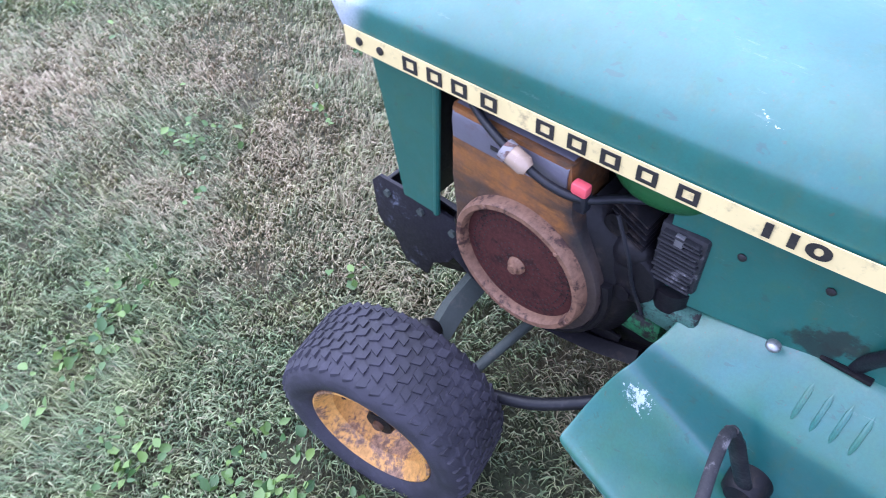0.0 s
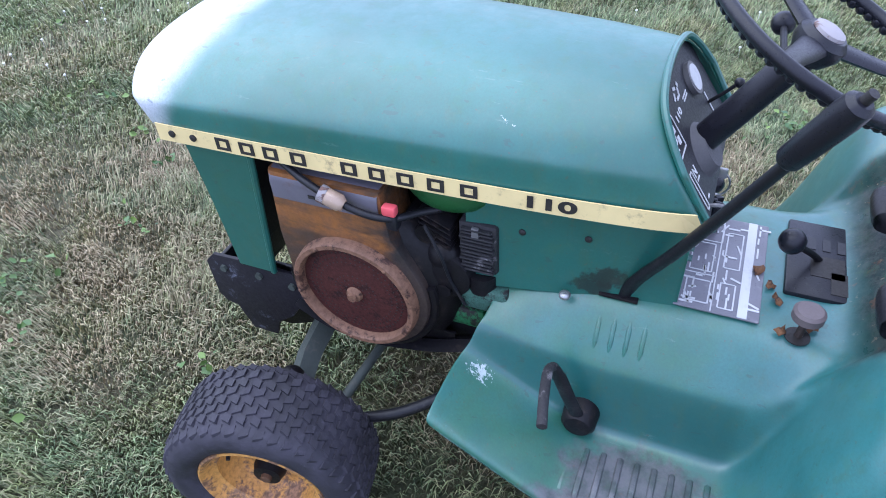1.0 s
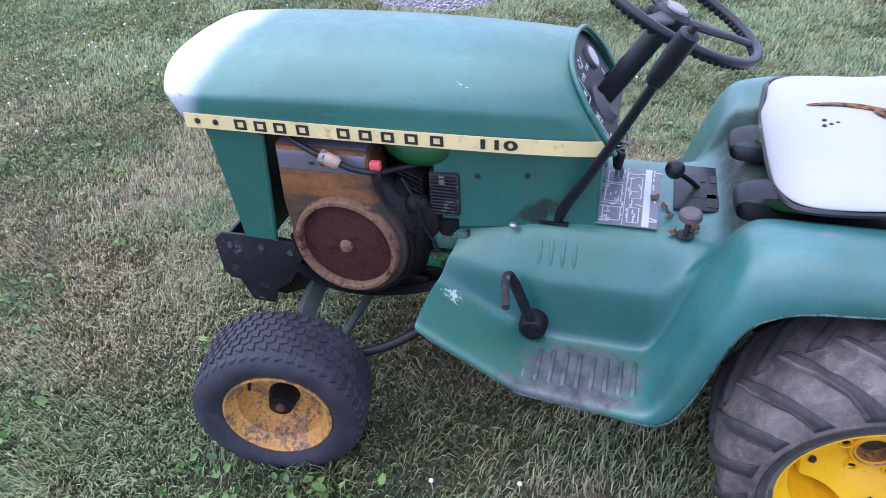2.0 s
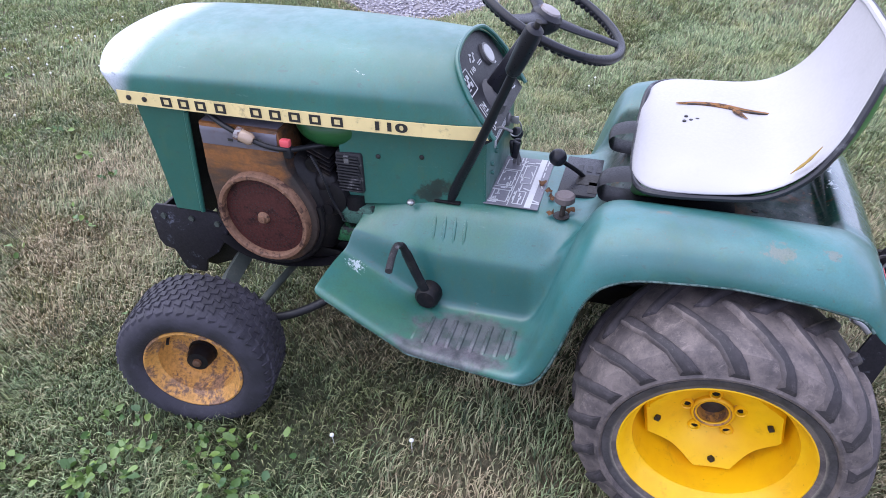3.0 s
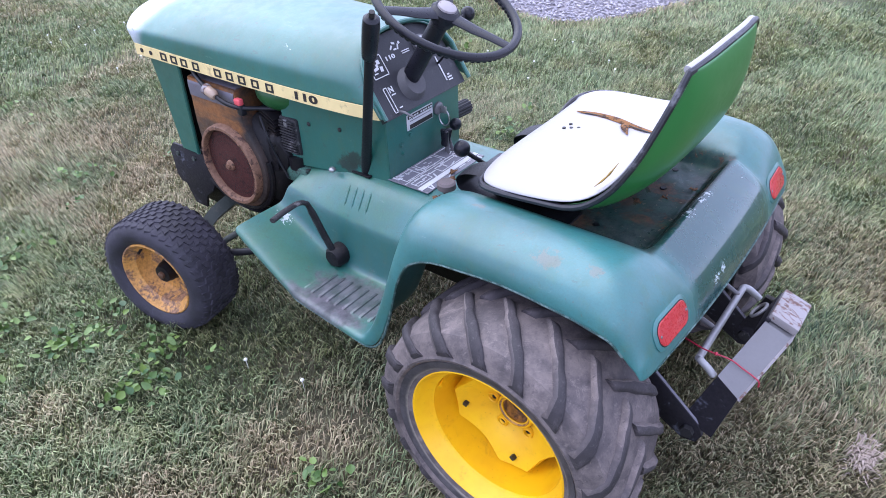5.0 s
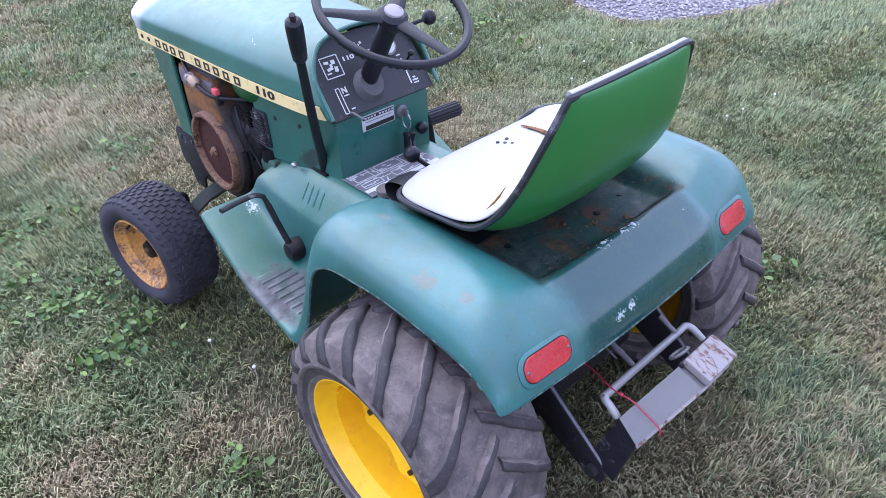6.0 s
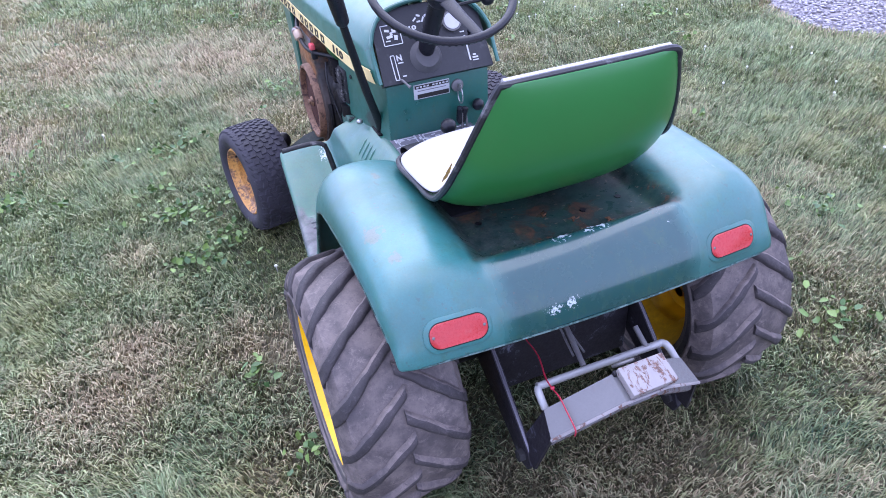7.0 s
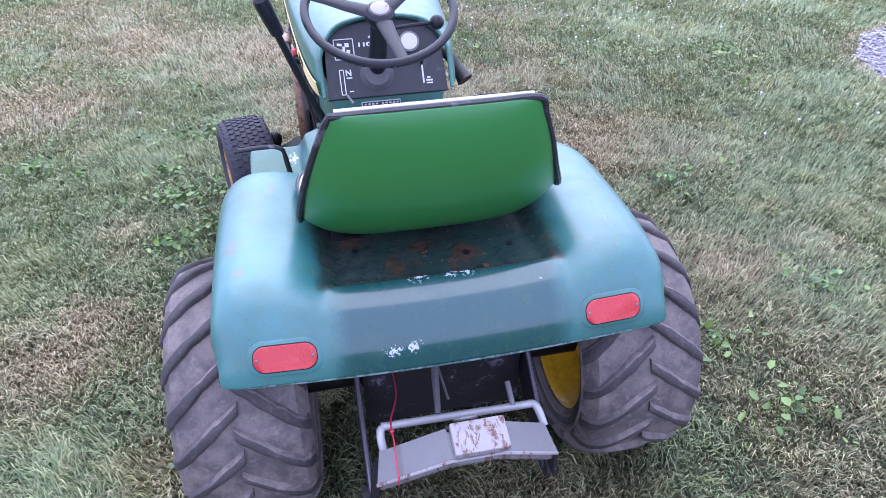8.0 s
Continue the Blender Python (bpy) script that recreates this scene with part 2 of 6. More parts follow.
M_DUSTY = plain("dusty_black_casting", (0.018, 0.017, 0.02), 0.65, vary=0.4, scale=50, dirt=(0.30, 0.28, 0.29), soil=0.8)
M_BOOT = plain("grey_rubber", (0.075, 0.072, 0.078), 0.65, vary=0.3, scale=60, dirt=(0.15, 0.14, 0.13), soil=0.3)
M_KNOB = plain("faded_brown_knob", (0.12, 0.095, 0.095), 0.6, vary=0.4, scale=60, dirt=(0.2, 0.15, 0.13), soil=0.4)
M_DASH = plain("dusty_black_dash", (0.017, 0.017, 0.022), 0.5, vary=0.4, scale=60, bump=0.08, dirt=(0.12, 0.12, 0.125), soil=0.3)


def rim_paint():
    """Bright yellow enamel with fine dirt and few rusty scratches."""
    n = Nodes("bright_yellow_rim_paint")
    a, b = n.noise(9, 5, 0.6), n.noise(120, 6, 0.75)
    c = n.mix(n.step(a, 0.35, 0.7), (0.86, 0.50, 0.008), (0.78, 0.40, 0.006))
    c = n.mix(n.step(n.noise(22, 8, 0.8, warp=0.5), 0.53, 0.72, 0, 0.6), c, (0.45, 0.22, 0.015))
    c = n.mix(n.step(b, 0.65, 0.69, 0, 0.8), c, (0.09, 0.05, 0.02))
    # browner deep inside: the recess's shade put into the paint, with blotchy dirt
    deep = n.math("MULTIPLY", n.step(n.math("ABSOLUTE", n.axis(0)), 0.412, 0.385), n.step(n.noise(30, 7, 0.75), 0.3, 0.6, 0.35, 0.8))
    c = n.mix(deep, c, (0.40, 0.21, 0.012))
    n.set(Base_Color=c, Roughness=n.step(a, 0.3, 0.7, 0.34, 0.5))
    n.bump(b, 0.08, 0.001)
    return n.mat


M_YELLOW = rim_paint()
M_ORANGE = rusty("faded_yellow_rim_paint", (0.62, 0.30, 0.075), (0.34, 0.18, 0.10), 0.55, 0.6)
M_DECAL = plain("yellow_decal", (0.78, 0.61, 0.29), 0.55, vary=0.2, scale=70, bump=0.05, dirt=(0.33, 0.25, 0.14), soil=0.8)
M_TYRE = rubber("dusty_lugged_rubber", (0.036, 0.030, 0.035), (0.160, 0.130, 0.122), 0.92, 1.0)
M_GROOVE = rubber("dark_lug_rubber", (0.013, 0.011, 0.014), (0.072, 0.060, 0.064), 0.6, 1.0)
M_FTYRE = rubber("dark_turf_rubber", (0.013, 0.012, 0.018), (0.046, 0.042, 0.058), 0.65, 0.5)


def bead_rubber():
    """Dark sidewall rubber, whitened with paint dust next to the rim."""
    n = Nodes("dark_bead_rubber")
    a = n.noise(30, 6, 0.7)
    v = n.t.nodes.new("ShaderNodeCombineXYZ")
    n.put(v.inputs[0], n.axis(1)), n.put(v.inputs[1], n.math("SUBTRACT", n.axis(2), 0.285))
    d = n.t.nodes.new("ShaderNodeVectorMath")
    d.operation = "LENGTH"
    n.t.links.new(v.outputs[0], d.inputs[0])
    edge = n.math("ADD", d.outputs["Value"], n.math("MULTIPLY", n.math("SUBTRACT", a, 0.5), 0.016))
    c = n.mix(n.step(a, 0.35, 0.65), (0.03, 0.027, 0.03), (0.065, 0.058, 0.062))
    c = n.mix(n.step(edge, 0.191, 0.183, 0, 0.75), c, (0.27, 0.24, 0.2))
    n.set(Base_Color=c, Roughness=0.7)
    n.bump(n.noise(140, 5, 0.7), 0.3, 0.002)
    return n.mat


M_BEAD = bead_rubber()


def shroud_rust():
    """Rust over old paint, black and oily towards the engine."""
    n = Nodes("rust_orange_shroud")
    a, b = n.noise(10, 6, 0.7, stretch=(1, 0.35, 1.4), warp=0.3), n.noise(70, 5, 0.7)
    c = n.mix(n.step(a, 0.4, 0.62), (0.055, 0.03, 0.018), (0.26, 0.095, 0.022))
    c = n.mix(n.step(b, 0.35, 0.7, 0, 0.5), c, (0.09, 0.045, 0.022))
    oil = n.math("ADD", n.axis(1), n.math("MULTIPLY", n.math("SUBTRACT", n.noise(22, 5, 0.7), 0.5), 0.07))
    c = n.mix(n.step(oil, 1.005, 0.965), c, (0.014, 0.012, 0.012))
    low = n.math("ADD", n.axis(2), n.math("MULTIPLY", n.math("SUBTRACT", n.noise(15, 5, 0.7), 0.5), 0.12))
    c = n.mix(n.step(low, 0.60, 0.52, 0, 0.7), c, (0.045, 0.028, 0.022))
    n.set(Base_Color=c, Roughness=n.step(b, 0.3, 0.7, 0.42, 0.8))
    n.bump(b, 0.3, 0.0015)
    return n.mat


M_RUST = shroud_rust()
M_RING = rusty("rust_brown_ring", (0.21, 0.105, 0.062), (0.09, 0.036, 0.023), 0.45, 0.7, 16)
M_SCREEN = rusty("rust_red_screen", (0.066, 0.017, 0.014), (0.036, 0.011, 0.010), 0.4, 0.7, 20, 0.3)
M_ENGINE = rusty("oily_black_iron", (0.009, 0.008, 0.010), (0.034, 0.026, 0.024), 0.3, 0.48, 25, 0.22)
M_STEEL = plain("galvanised_steel", (0.165, 0.16, 0.165), 0.5, metal=0.25, vary=0.3, dirt=(0.2, 0.12, 0.07), soil=0.35)
M_GALV = plain("bright_galvanised_bar", (0.34, 0.335, 0.345), 0.45, metal=0.2, vary=0.3, dirt=(0.2, 0.13, 0.09), soil=0.3)
M_BAND = plain("scuffed_grey_band", (0.15, 0.14, 0.17), 0.4, metal=0.2, vary=0.4, dirt=(0.12, 0.06, 0.04), soil=0.5)
M_AXLE = plain("dusty_grey_green_axle_paint", (0.05, 0.062, 0.055), 0.6, vary=0.5, dirt=(0.16, 0.13, 0.1), soil=0.5)
M_EXHAUST = rusty("sooty_pipe_steel", (0.02, 0.018, 0.018), (0.09, 0.04, 0.028), 0.3, 0.6, 25)
M_BARE = plain("bright_bolt_steel", (0.36, 0.36, 0.36), 0.35, metal=0.8, soil=0.25)


def stained(name, base, rust, lo, hi):
    """Old pale paint with ragged rust stains."""
    n = Nodes(name)
    a, b = n.noise(30, 7, 0.75, warp=0.6, stretch=(1.6, 0.8, 1)), n.noise(260, 4, 0.6)
    c = n.mix(n.step(n.noise(12, 4), 0.35, 0.7), base, tuple(0.8 * v for v in base))
    c = n.mix(n.step(a, lo, hi, 0, 0.9), c, n.mix(n.step(b, 0.4, 0.6), rust, tuple(0.5 * v for v in rust)))
    n.set(Base_Color=c, Roughness=n.step(a, lo, hi, 0.5, 0.8), Specular_IOR_Level=0.35)
    n.bump(b, 0.2, 0.001)
    return n.mat


M_WHITEPLATE = stained("scuffed_white_plate", (0.285, 0.26, 0.265), (0.17, 0.085, 0.065), 0.52, 0.58)
M_RED = plain("faded_red_lens", (0.46, 0.030, 0.036), 0.3, vary=0.4, scale=45, dirt=(0.5, 0.22, 0.22), soil=0.6, bump=0.03)
M_UNDER = stained("rust_streaked_steel", (0.16, 0.155, 0.165), (0.13, 0.055, 0.03), 0.5, 0.6)
M_REDWIRE = plain("red_plastic_wire", (0.38, 0.02, 0.045), 0.35)
M_REDCLIP = plain("red_plastic", (0.75, 0.10, 0.12), 0.4)
M_MARK = plain("white_print", (0.55, 0.55, 0.56), 0.55, soil=0.3)
M_INK = plain("black_print", (0.02, 0.017, 0.016), 0.6, soil=0.2)
M_PLATE = plain("grey_decal_plate", (0.17, 0.165, 0.19), 0.35, vary=0.5, scale=50, dirt=(0.32, 0.31, 0.31), soil=0.5)
M_FOAM = rusty("torn_brown_foam", (0.27, 0.115, 0.034), (0.06, 0.026, 0.013), 0.5, 0.9, 60)
M_CLEAR = plain("clear_plastic", (0.42, 0.30, 0.22), 0.2, soil=0.3)
M_HOSE = plain("black_hose", (0.012, 0.012, 0.016), 0.45, shine=0.35)
M_TANK = plain("bright_green_tank", (0.011, 0.088, 0.024), 0.4, soil=0.2)


# ---------------------------------------------------------------- mesh makers
def sweep(points, radius, seg=10, closed=False, flat=1.0, up=(0, 0, 1)):
    """A tube along points; radius may be a list; flat squeezes it along `up`."""
    bm = bmesh.new()
    pts = [Vector(p) for p in points]
    rr = radius if isinstance(radius, (list, tuple)) else [radius] * len(pts)
    rings, n, side = [], len(pts), None
    for i, p in enumerate(pts):
        a = pts[i - 1] if i or closed else pts[i]
        b = pts[(i + 1) % n] if i < n - 1 or closed else pts[i]
        d = (b - a).normalized()
        if side is None:
            side = d.cross(Vector(up))
            side = side if side.length > 1e-3 else d.cross(Vector((1, 0.2, 0)))
        side = (side - d * side.dot(d)).normalized()
        w = side.cross(d).normalized()
        rings.append([bm.verts.new(p + rr[i] * (math.cos(k) * side + flat * math.sin(k) * w)) for k in (2 * math.pi * j / seg for j in range(seg))])
    for i in range(n if closed else n - 1):
        a, b = rings[i], rings[(i + 1) % n]
        for j in range(seg):
            bm.faces.new((a[j], a[(j + 1) % seg], b[(j + 1) % seg], b[j]))
    if not closed:
        bm.faces.new(rings[0][::-1]), bm.faces.new(rings[-1])
    bmesh.ops.recalc_face_normals(bm, faces=bm.faces)
    return bm


def curve(points, n=8):
    """A smooth line through points (Catmull-Rom)."""
    p = [Vector(v) for v in points]
    p = [2 * p[0] - p[1]] + p + [2 * p[-1] - p[-2]]
    out = []
    for i in range(1, len(p) - 2):
        for k in range(n):
            t = k / n
            out.append(0.5 * (2 * p[i] + (p[i + 1] - p[i - 1]) * t + (2 * p[i - 1] - 5 * p[i] + 4 * p[i + 1] - p[i + 2]) * t * t + (3 * p[i] - p[i - 1] - 3 * p[i + 1] + p[i + 2]) * t ** 3))
    return out + [p[-2]]


def revolve(profile, centre, seg=48, closed=True):
    """Profile of (x, radius) turned about the x axis through centre (y, z)."""
    bm = bmesh.new()
    rings = [[bm.verts.new((x, centre[0] + r * math.sin(a), centre[1] + r * math.cos(a))) for a in (2 * math.pi * j / seg for j in range(seg))] for x, r in profile]
    m = len(rings)
    for i in range(m if closed else m - 1):
        a, b = rings[i], rings[(i + 1) % m]
        for j in range(seg):
            bm.faces.new((a[j], a[(j + 1) % seg], b[(j + 1) % seg], b[j]))
    if not closed:
        for ring in (rings[0], rings[-1]):
            bm.faces.new(ring)
    bmesh.ops.recalc_face_normals(bm, faces=bm.faces)
    return bm


def box(cx, cy, cz, sx, sy, sz, bevel=0.003, m=None, seg=2):
    bm = bmesh.new()
    bmesh.ops.create_cube(bm, size=1, matrix=Matrix.Diagonal((sx, sy, sz, 1)))
    if bevel:
        bmesh.ops.bevel(bm, geom=bm.edges[:], offset=bevel, segments=seg, profile=0.5, affect="EDGES")
    bm.transform(Matrix.Translation((cx, cy, cz)) @ (m or Matrix()))
    return bm


def plate(outline, x0, x1, bevel=0.002):
    """A flat outline of (y, z), as thick as x0 to x1."""
    bm = bmesh.new()
    a, b = [[bm.verts.new((x, y, z)) for y, z in outline] for x in (x0, x1)]
    bm.faces.new(a), bm.faces.new(b[::-1])
    for i in range(len(a)):
        j = (i + 1) % len(a)
        bm.faces.new((a[i], b[i], b[j], a[j]))
    bmesh.ops.recalc_face_normals(bm, faces=bm.faces)
    if bevel:
        es = [e for e in bm.edges if abs(e.verts[0].co.x - e.verts[1].co.x) < 1e-6]
        bmesh.ops.bevel(bm, geom=es, offset=bevel, segments=2, profile=0.5, affect="EDGES")
    return bm


def grid(rows, wrap=False):
    """A sheet through rows of places."""
    bm = bmesh.new()
    vs = [[bm.verts.new(p) for p in row] for row in rows]
    for a, b in zip(vs, vs[1:]):
        for j in range(len(a) - (0 if wrap else 1)):
            k = (j + 1) % len(a)
            bm.faces.new((a[j], a[k], b[k], b[j]))
    return bm


def ball(c, r, squash=(1, 1, 1), u=14, v=10):
    bm = bmesh.new()
    bmesh.ops.create_uvsphere(bm, u_segments=u, v_segments=v, radius=r, matrix=Matrix.Translation(c) @ Matrix.Diagonal((*squash, 1)))
    return bm


def rod(a, b, r, seg=12, r2=None):
    return sweep([a, b], [r, r if r2 is None else r2], seg)


def merge(*bms):
    """Several pieces of one part in one mesh."""
    out = bms[0]
    for other in bms[1:]:
        me = bpy.data.meshes.new("scrap")
        other.to_mesh(me), other.free()
        out.from_mesh(me)
        bpy.data.meshes.remove(me)
    return out


def part(name, bm, material, parent=None, label="", smooth=True, sharp=40):
    me = bpy.data.meshes.new(name)
    bm.to_mesh(me), bm.free()
    me.materials.append(material)
    if smooth:
        me.shade_smooth()
        me.set_sharp_from_angle(angle=radians(sharp))
    ob = new(name, me)
    ob.parent = parent
    return tagged(ob, label) if label else ob


def skin(ob, thick=0.004, sub=2, offset=-1.0):
    if thick:
        m = ob.modifiers.new("thickness", "SOLIDIFY")
        m.thickness, m.offset = thick, offset
    if sub:
        m = ob.modifiers.new("rounding", "SUBSURF")
        m.levels = m.render_levels = sub
    return ob


def ease(y, *keys):
    """Piecewise smooth value at y from (y, value) keys in rising order."""
    if y <= keys[0][0]:
        return keys[0][1]
    for (a, va), (b, vb) in zip(keys, keys[1:]):
        if y <= b:
            t = (y - a) / (b - a)
            return va + (vb - va) * t
    return keys[-1][1]


def writing(text, size, m, material, parent, name="lettering", thick=0.0006):
    cu = bpy.data.curves.new(name, "FONT")
    cu.body, cu.size, cu.extrude, cu.offset, cu.align_x, cu.align_y = text, size, thick, 0.035 * size, "CENTER", "CENTER"
    ob = new(name, cu)
    me = bpy.data.meshes.new_from_object(ob)
    bpy.data.objects.remove(ob), bpy.data.curves.remove(cu)
    me.transform(m)
    me.materials.append(material)
    out = new(name, me)
    out.parent = parent
    return out


# ---------------------------------------------------------------- ground
def lawn_height(x, y):
    return 0.012 * noise.noise((0.7 * x, 0.7 * y, 3.1)) + 0.006 * noise.noise((3 * x, 3 * y, 7.7)) - 0.006


def soil_material():
    n = Nodes("lawn_soil")
    a, b = n.noise(1.6, 6, 0.7), n.noise(60, 6, 0.75)
    c = n.mix(n.step(a, 0.4, 0.62), (0.075, 0.095, 0.045), (0.16, 0.13, 0.08))
    c = n.mix(n.step(b, 0.35, 0.65, 0, 0.7), c, (0.035, 0.035, 0.02))
    # farther off the thatch is covered by grass too short and far to build
    v = n.t.nodes.new("ShaderNodeVectorMath")
    v.operation = "DISTANCE"
    n.t.links.new(n.co, v.inputs[0])
    v.inputs[1].default_value = (0.8, 2.0, 0.0)
    turf = n.mix(n.step(a, 0.35, 0.6), (0.080, 0.108, 0.036), (0.130, 0.120, 0.056))
    turf = n.mix(n.step(b, 0.35, 0.65, 0, 0.6), turf, (0.046, 0.070, 0.020))
    c = n.mix(n.step(v.outputs["Value"], 3.4, 4.4), c, turf)
    n.set(Base_Color=c, Roughness=0.95)
    n.bump(b, 0.8, 0.02)
    return n.mat


def ground():
    xs = sorted({*(round(-4 + 0.125 * i, 3) for i in range(89)), *(-300, -150, -80, -40, -20, -12, -8, -6, 8.5, 11, 15, 22, 40, 80, 150, 300)})
    bm = grid([[(x, y, lawn_height(x, y) if abs(x) < 9 and abs(y) < 9 else -0.006) for x in xs] for y in xs])
    ob = part("ground", bm, soil_material(), sharp=180)
    return tagged(ob, "lawn soil with thatch under short grass", "ground", kind="structure")


ground()


# ---------------------------------------------------------------- the tractor
tractor = tagged(new("garden_tractor"), "old green and yellow garden tractor standing on the lawn", "tractor")

# hood: y from the dash (0) to the nose (1)
def hood_half(v):
    return 0.160 + 0.084 * max(0.0, v) ** 0.45


def hood_low(v):
    return 0.703 + 0.025 * v


def hood_top(v):
    return 0.862 + 0.02 * math.sin(math.pi * min(1, v * 1.1)) * 0.6


def hood_section(v):
    """Left half from the lower edge to the crown: (x, y, z)."""
    w, lo, top = hood_half(v), hood_low(v), hood_top(v)
    h = top - lo
    out = []
    soft = ((1.0, 0.0), (1.0, 0.25), (0.999, 0.475), (0.982, 0.54), (0.89, 0.72), (0.69, 0.90), (0.36, 0.978), (0.0, 1.0))
    hard = ((1.0, 0.0), (1.0, 0.30), (1.0, 0.50), (0.980, 0.555), (0.85, 0.74), (0.63, 0.91), (0.33, 0.982), (0.0, 1.0))
    # the crown falls in a straight chamfer towards the nose, the crease in the side stays level
    fall = 0.012 * max(0.0, (v - 0.86) / 0.14)
    for (sx, sz), (hx, hz) in zip(soft, hard):
        fx, fz = sx + (hx - sx) * v, sz + (hz - sz) * v
        z = lo + fz * h - fall * max(0.0, (fz - 0.68) / 0.32)
        back = 0.515 + (z - lo) * 0.66
        front = 1.371 + min(0.070, (z - lo) * 0.53)
        out.append((-w * fx, back + (front - back) * v, z))
    return out


def build_hood():
    rows = []
    for v in (0.0, 0.008, 0.03, 0.08, 0.2, 0.4, 0.6, 0.78, 0.84, 0.87, 0.94, 0.985):
        half = hood_section(v)
        rows.append(half + [(-x, y, z) for x, y, z in half[-2::-1]])
    last = rows[-1]
    cz = hood_low(1) + 0.05
    for shrink, ahead in ((0.990, 0.010), (0.970, 0.018), (0.94, 0.024), (0.90, 0.027)):
        rows.append([(x * shrink, y + ahead, cz + (z - cz) * (shrink if z > cz else 1)) for x, y, z in last])
    hood = skin(part("hood", grid(rows), M_HOOD, tractor, "faded green hood, nearly white round the nose"), 0.004, 2)
    # folded lip round the dash
    edge = [(x * 1.012, y - 0.002, z + 0.003 * (z > 0.75)) for x, y, z in rows[0]]
    part("hood_rim", sweep(curve(edge, 4), 0.0055, 8), M_HOOD, hood)
    # grille plate that closes the nose, with louvres
    nose = [(x * 0.99, y - 0.01, z) for x, y, z in rows[-1]]
    bm = bmesh.new()
    bm.faces.new([bm.verts.new(p) for p in nose])
    skin(part("nose_plate", bm, M_HOOD, hood), 0.003, 0)
    return hood


def hood_side(y, z, off):
    """A place on the hood's left side, off metres proud of it."""
    v = max(0.0, min(1.0, (y - 0.515) / 0.873))
    return (-(hood_half(v) + off), y, hood_low(v) + z)


def decal(hood):
    ys = [0.522 + (1.374 - 0.522) * i / 40 for i in range(41)]
    rows = []
    for z, off in ((0.002, 0.0006), (0.002, 0.0028), (0.033, 0.0028), (0.033, 0.0006)):
        rows.append([hood_side(y + 0.45 * z * (1 if y < 0.55 else 0), z, off) for y in ys])
    strip = part("decal_strip", grid(rows, False), M_DECAL, hood, "peeling yellow side stripe with dark marks", smooth=False)

    def mark(y, w, h, zc=0.0175):
        a, b = hood_side(y - w / 2, zc, 0.0036), hood_side(y + w / 2, zc, 0.0036)
        d = (Vector(b) - Vector(a)).normalized()
        m = Matrix((d, d.cross(Vector((0, 0, 1))).normalized(), (0, 0, 1))).transposed().to_4x4()
        mid = (Vector(a) + Vector(b)) / 2
        return box(*mid, w, 0.0012, h, 0.0004, m, 1)

    # brand name as plain blocks, one a letter
    for y in (1.250, 1.207, 1.165, 1.117, 1.032, 0.987, 0.942, 0.895, 0.845):
        bars = [mark(y, 0.026, 0.0052, 0.0175 + q * 0.0085) for q in (-1, 1)] + [mark(y + q * 0.0098, 0.0066, 0.0125) for q in (-1, 1)]
        part("brand_mark", merge(*bars), M_INK, strip, smooth=False)
    p = Vector(hood_side(0.730, 0.0175, 0.0036))
    d = (Vector(hood_side(0.68, 0.0175, 0.0036)) - p).normalized()
    m = Matrix((d, (0, 0, 1), d.cross(Vector((0, 0, 1))))).transposed().to_4x4()
    writing("110", 0.031, Matrix.Translation(p) @ m @ Matrix.Diagonal((1.7, 0.86, 1, 1)), M_INK, strip, "model_number")
    for y in (1.345, 1.305):
        c = hood_side(y, 0.018, 0.003)
        part("screw", revolve([(c[0] + 0.004, 0.0062), (c[0] - 0.002, 0.0062), (c[0] - 0.003, 0.003)], c[1:], 12, False), M_INK, strip)


HOOD = build_hood()
decal(HOOD)


# ---------------------------------------------------------------- dash
DASH_N = Vector((0, -0.827, 0.562))
DASH_U = Vector((0, 0.562, 0.827))


def on_dash(x, s, off=0.0):
    """x across, s metres up the slanted dash from its lower edge."""
    return Vector((x, 0.519, 0.695)) + s * DASH_U + off * DASH_N


def dash_matrix(x, s, off=0.0, turn=0.0):
    p = on_dash(x, s, off)
    return Matrix.Translation(p) @ Matrix((Vector((1, 0, 0)), DASH_U, DASH_N)).transposed().to_4x4() @ pose(0, 0, 0, 0, 0, turn)


def dash_piece(name, bm, x, s, material, parent, off=0.0, label="", turn=0.0, smooth=True):
    bm.transform(dash_matrix(x, s, off, turn))
    return part(name, bm, material, parent, label, smooth)


def flat_box(w, h, d=0.001, bevel=0.0):
    return box(0, 0, d / 2, w, h, d, bevel)


def disc(r, d, seg=24, r2=None):
    bm = bmesh.new()
    bmesh.ops.create_cone(bm, cap_ends=True, segments=seg, radius1=r, radius2=r if r2 is None else r2, depth=d, matrix=Matrix.Translation((0, 0, d / 2)))
    return bm


def frame_box(w, h, t, d=0.001):
    return merge(*[box(cx, cy, d / 2, sx, sy, d, 0) for cx, cy, sx, sy in ((0, h / 2, w, t), (0, -h / 2, w, t), (w / 2, 0, t, h - t), (-w / 2, 0, t, h - t))])


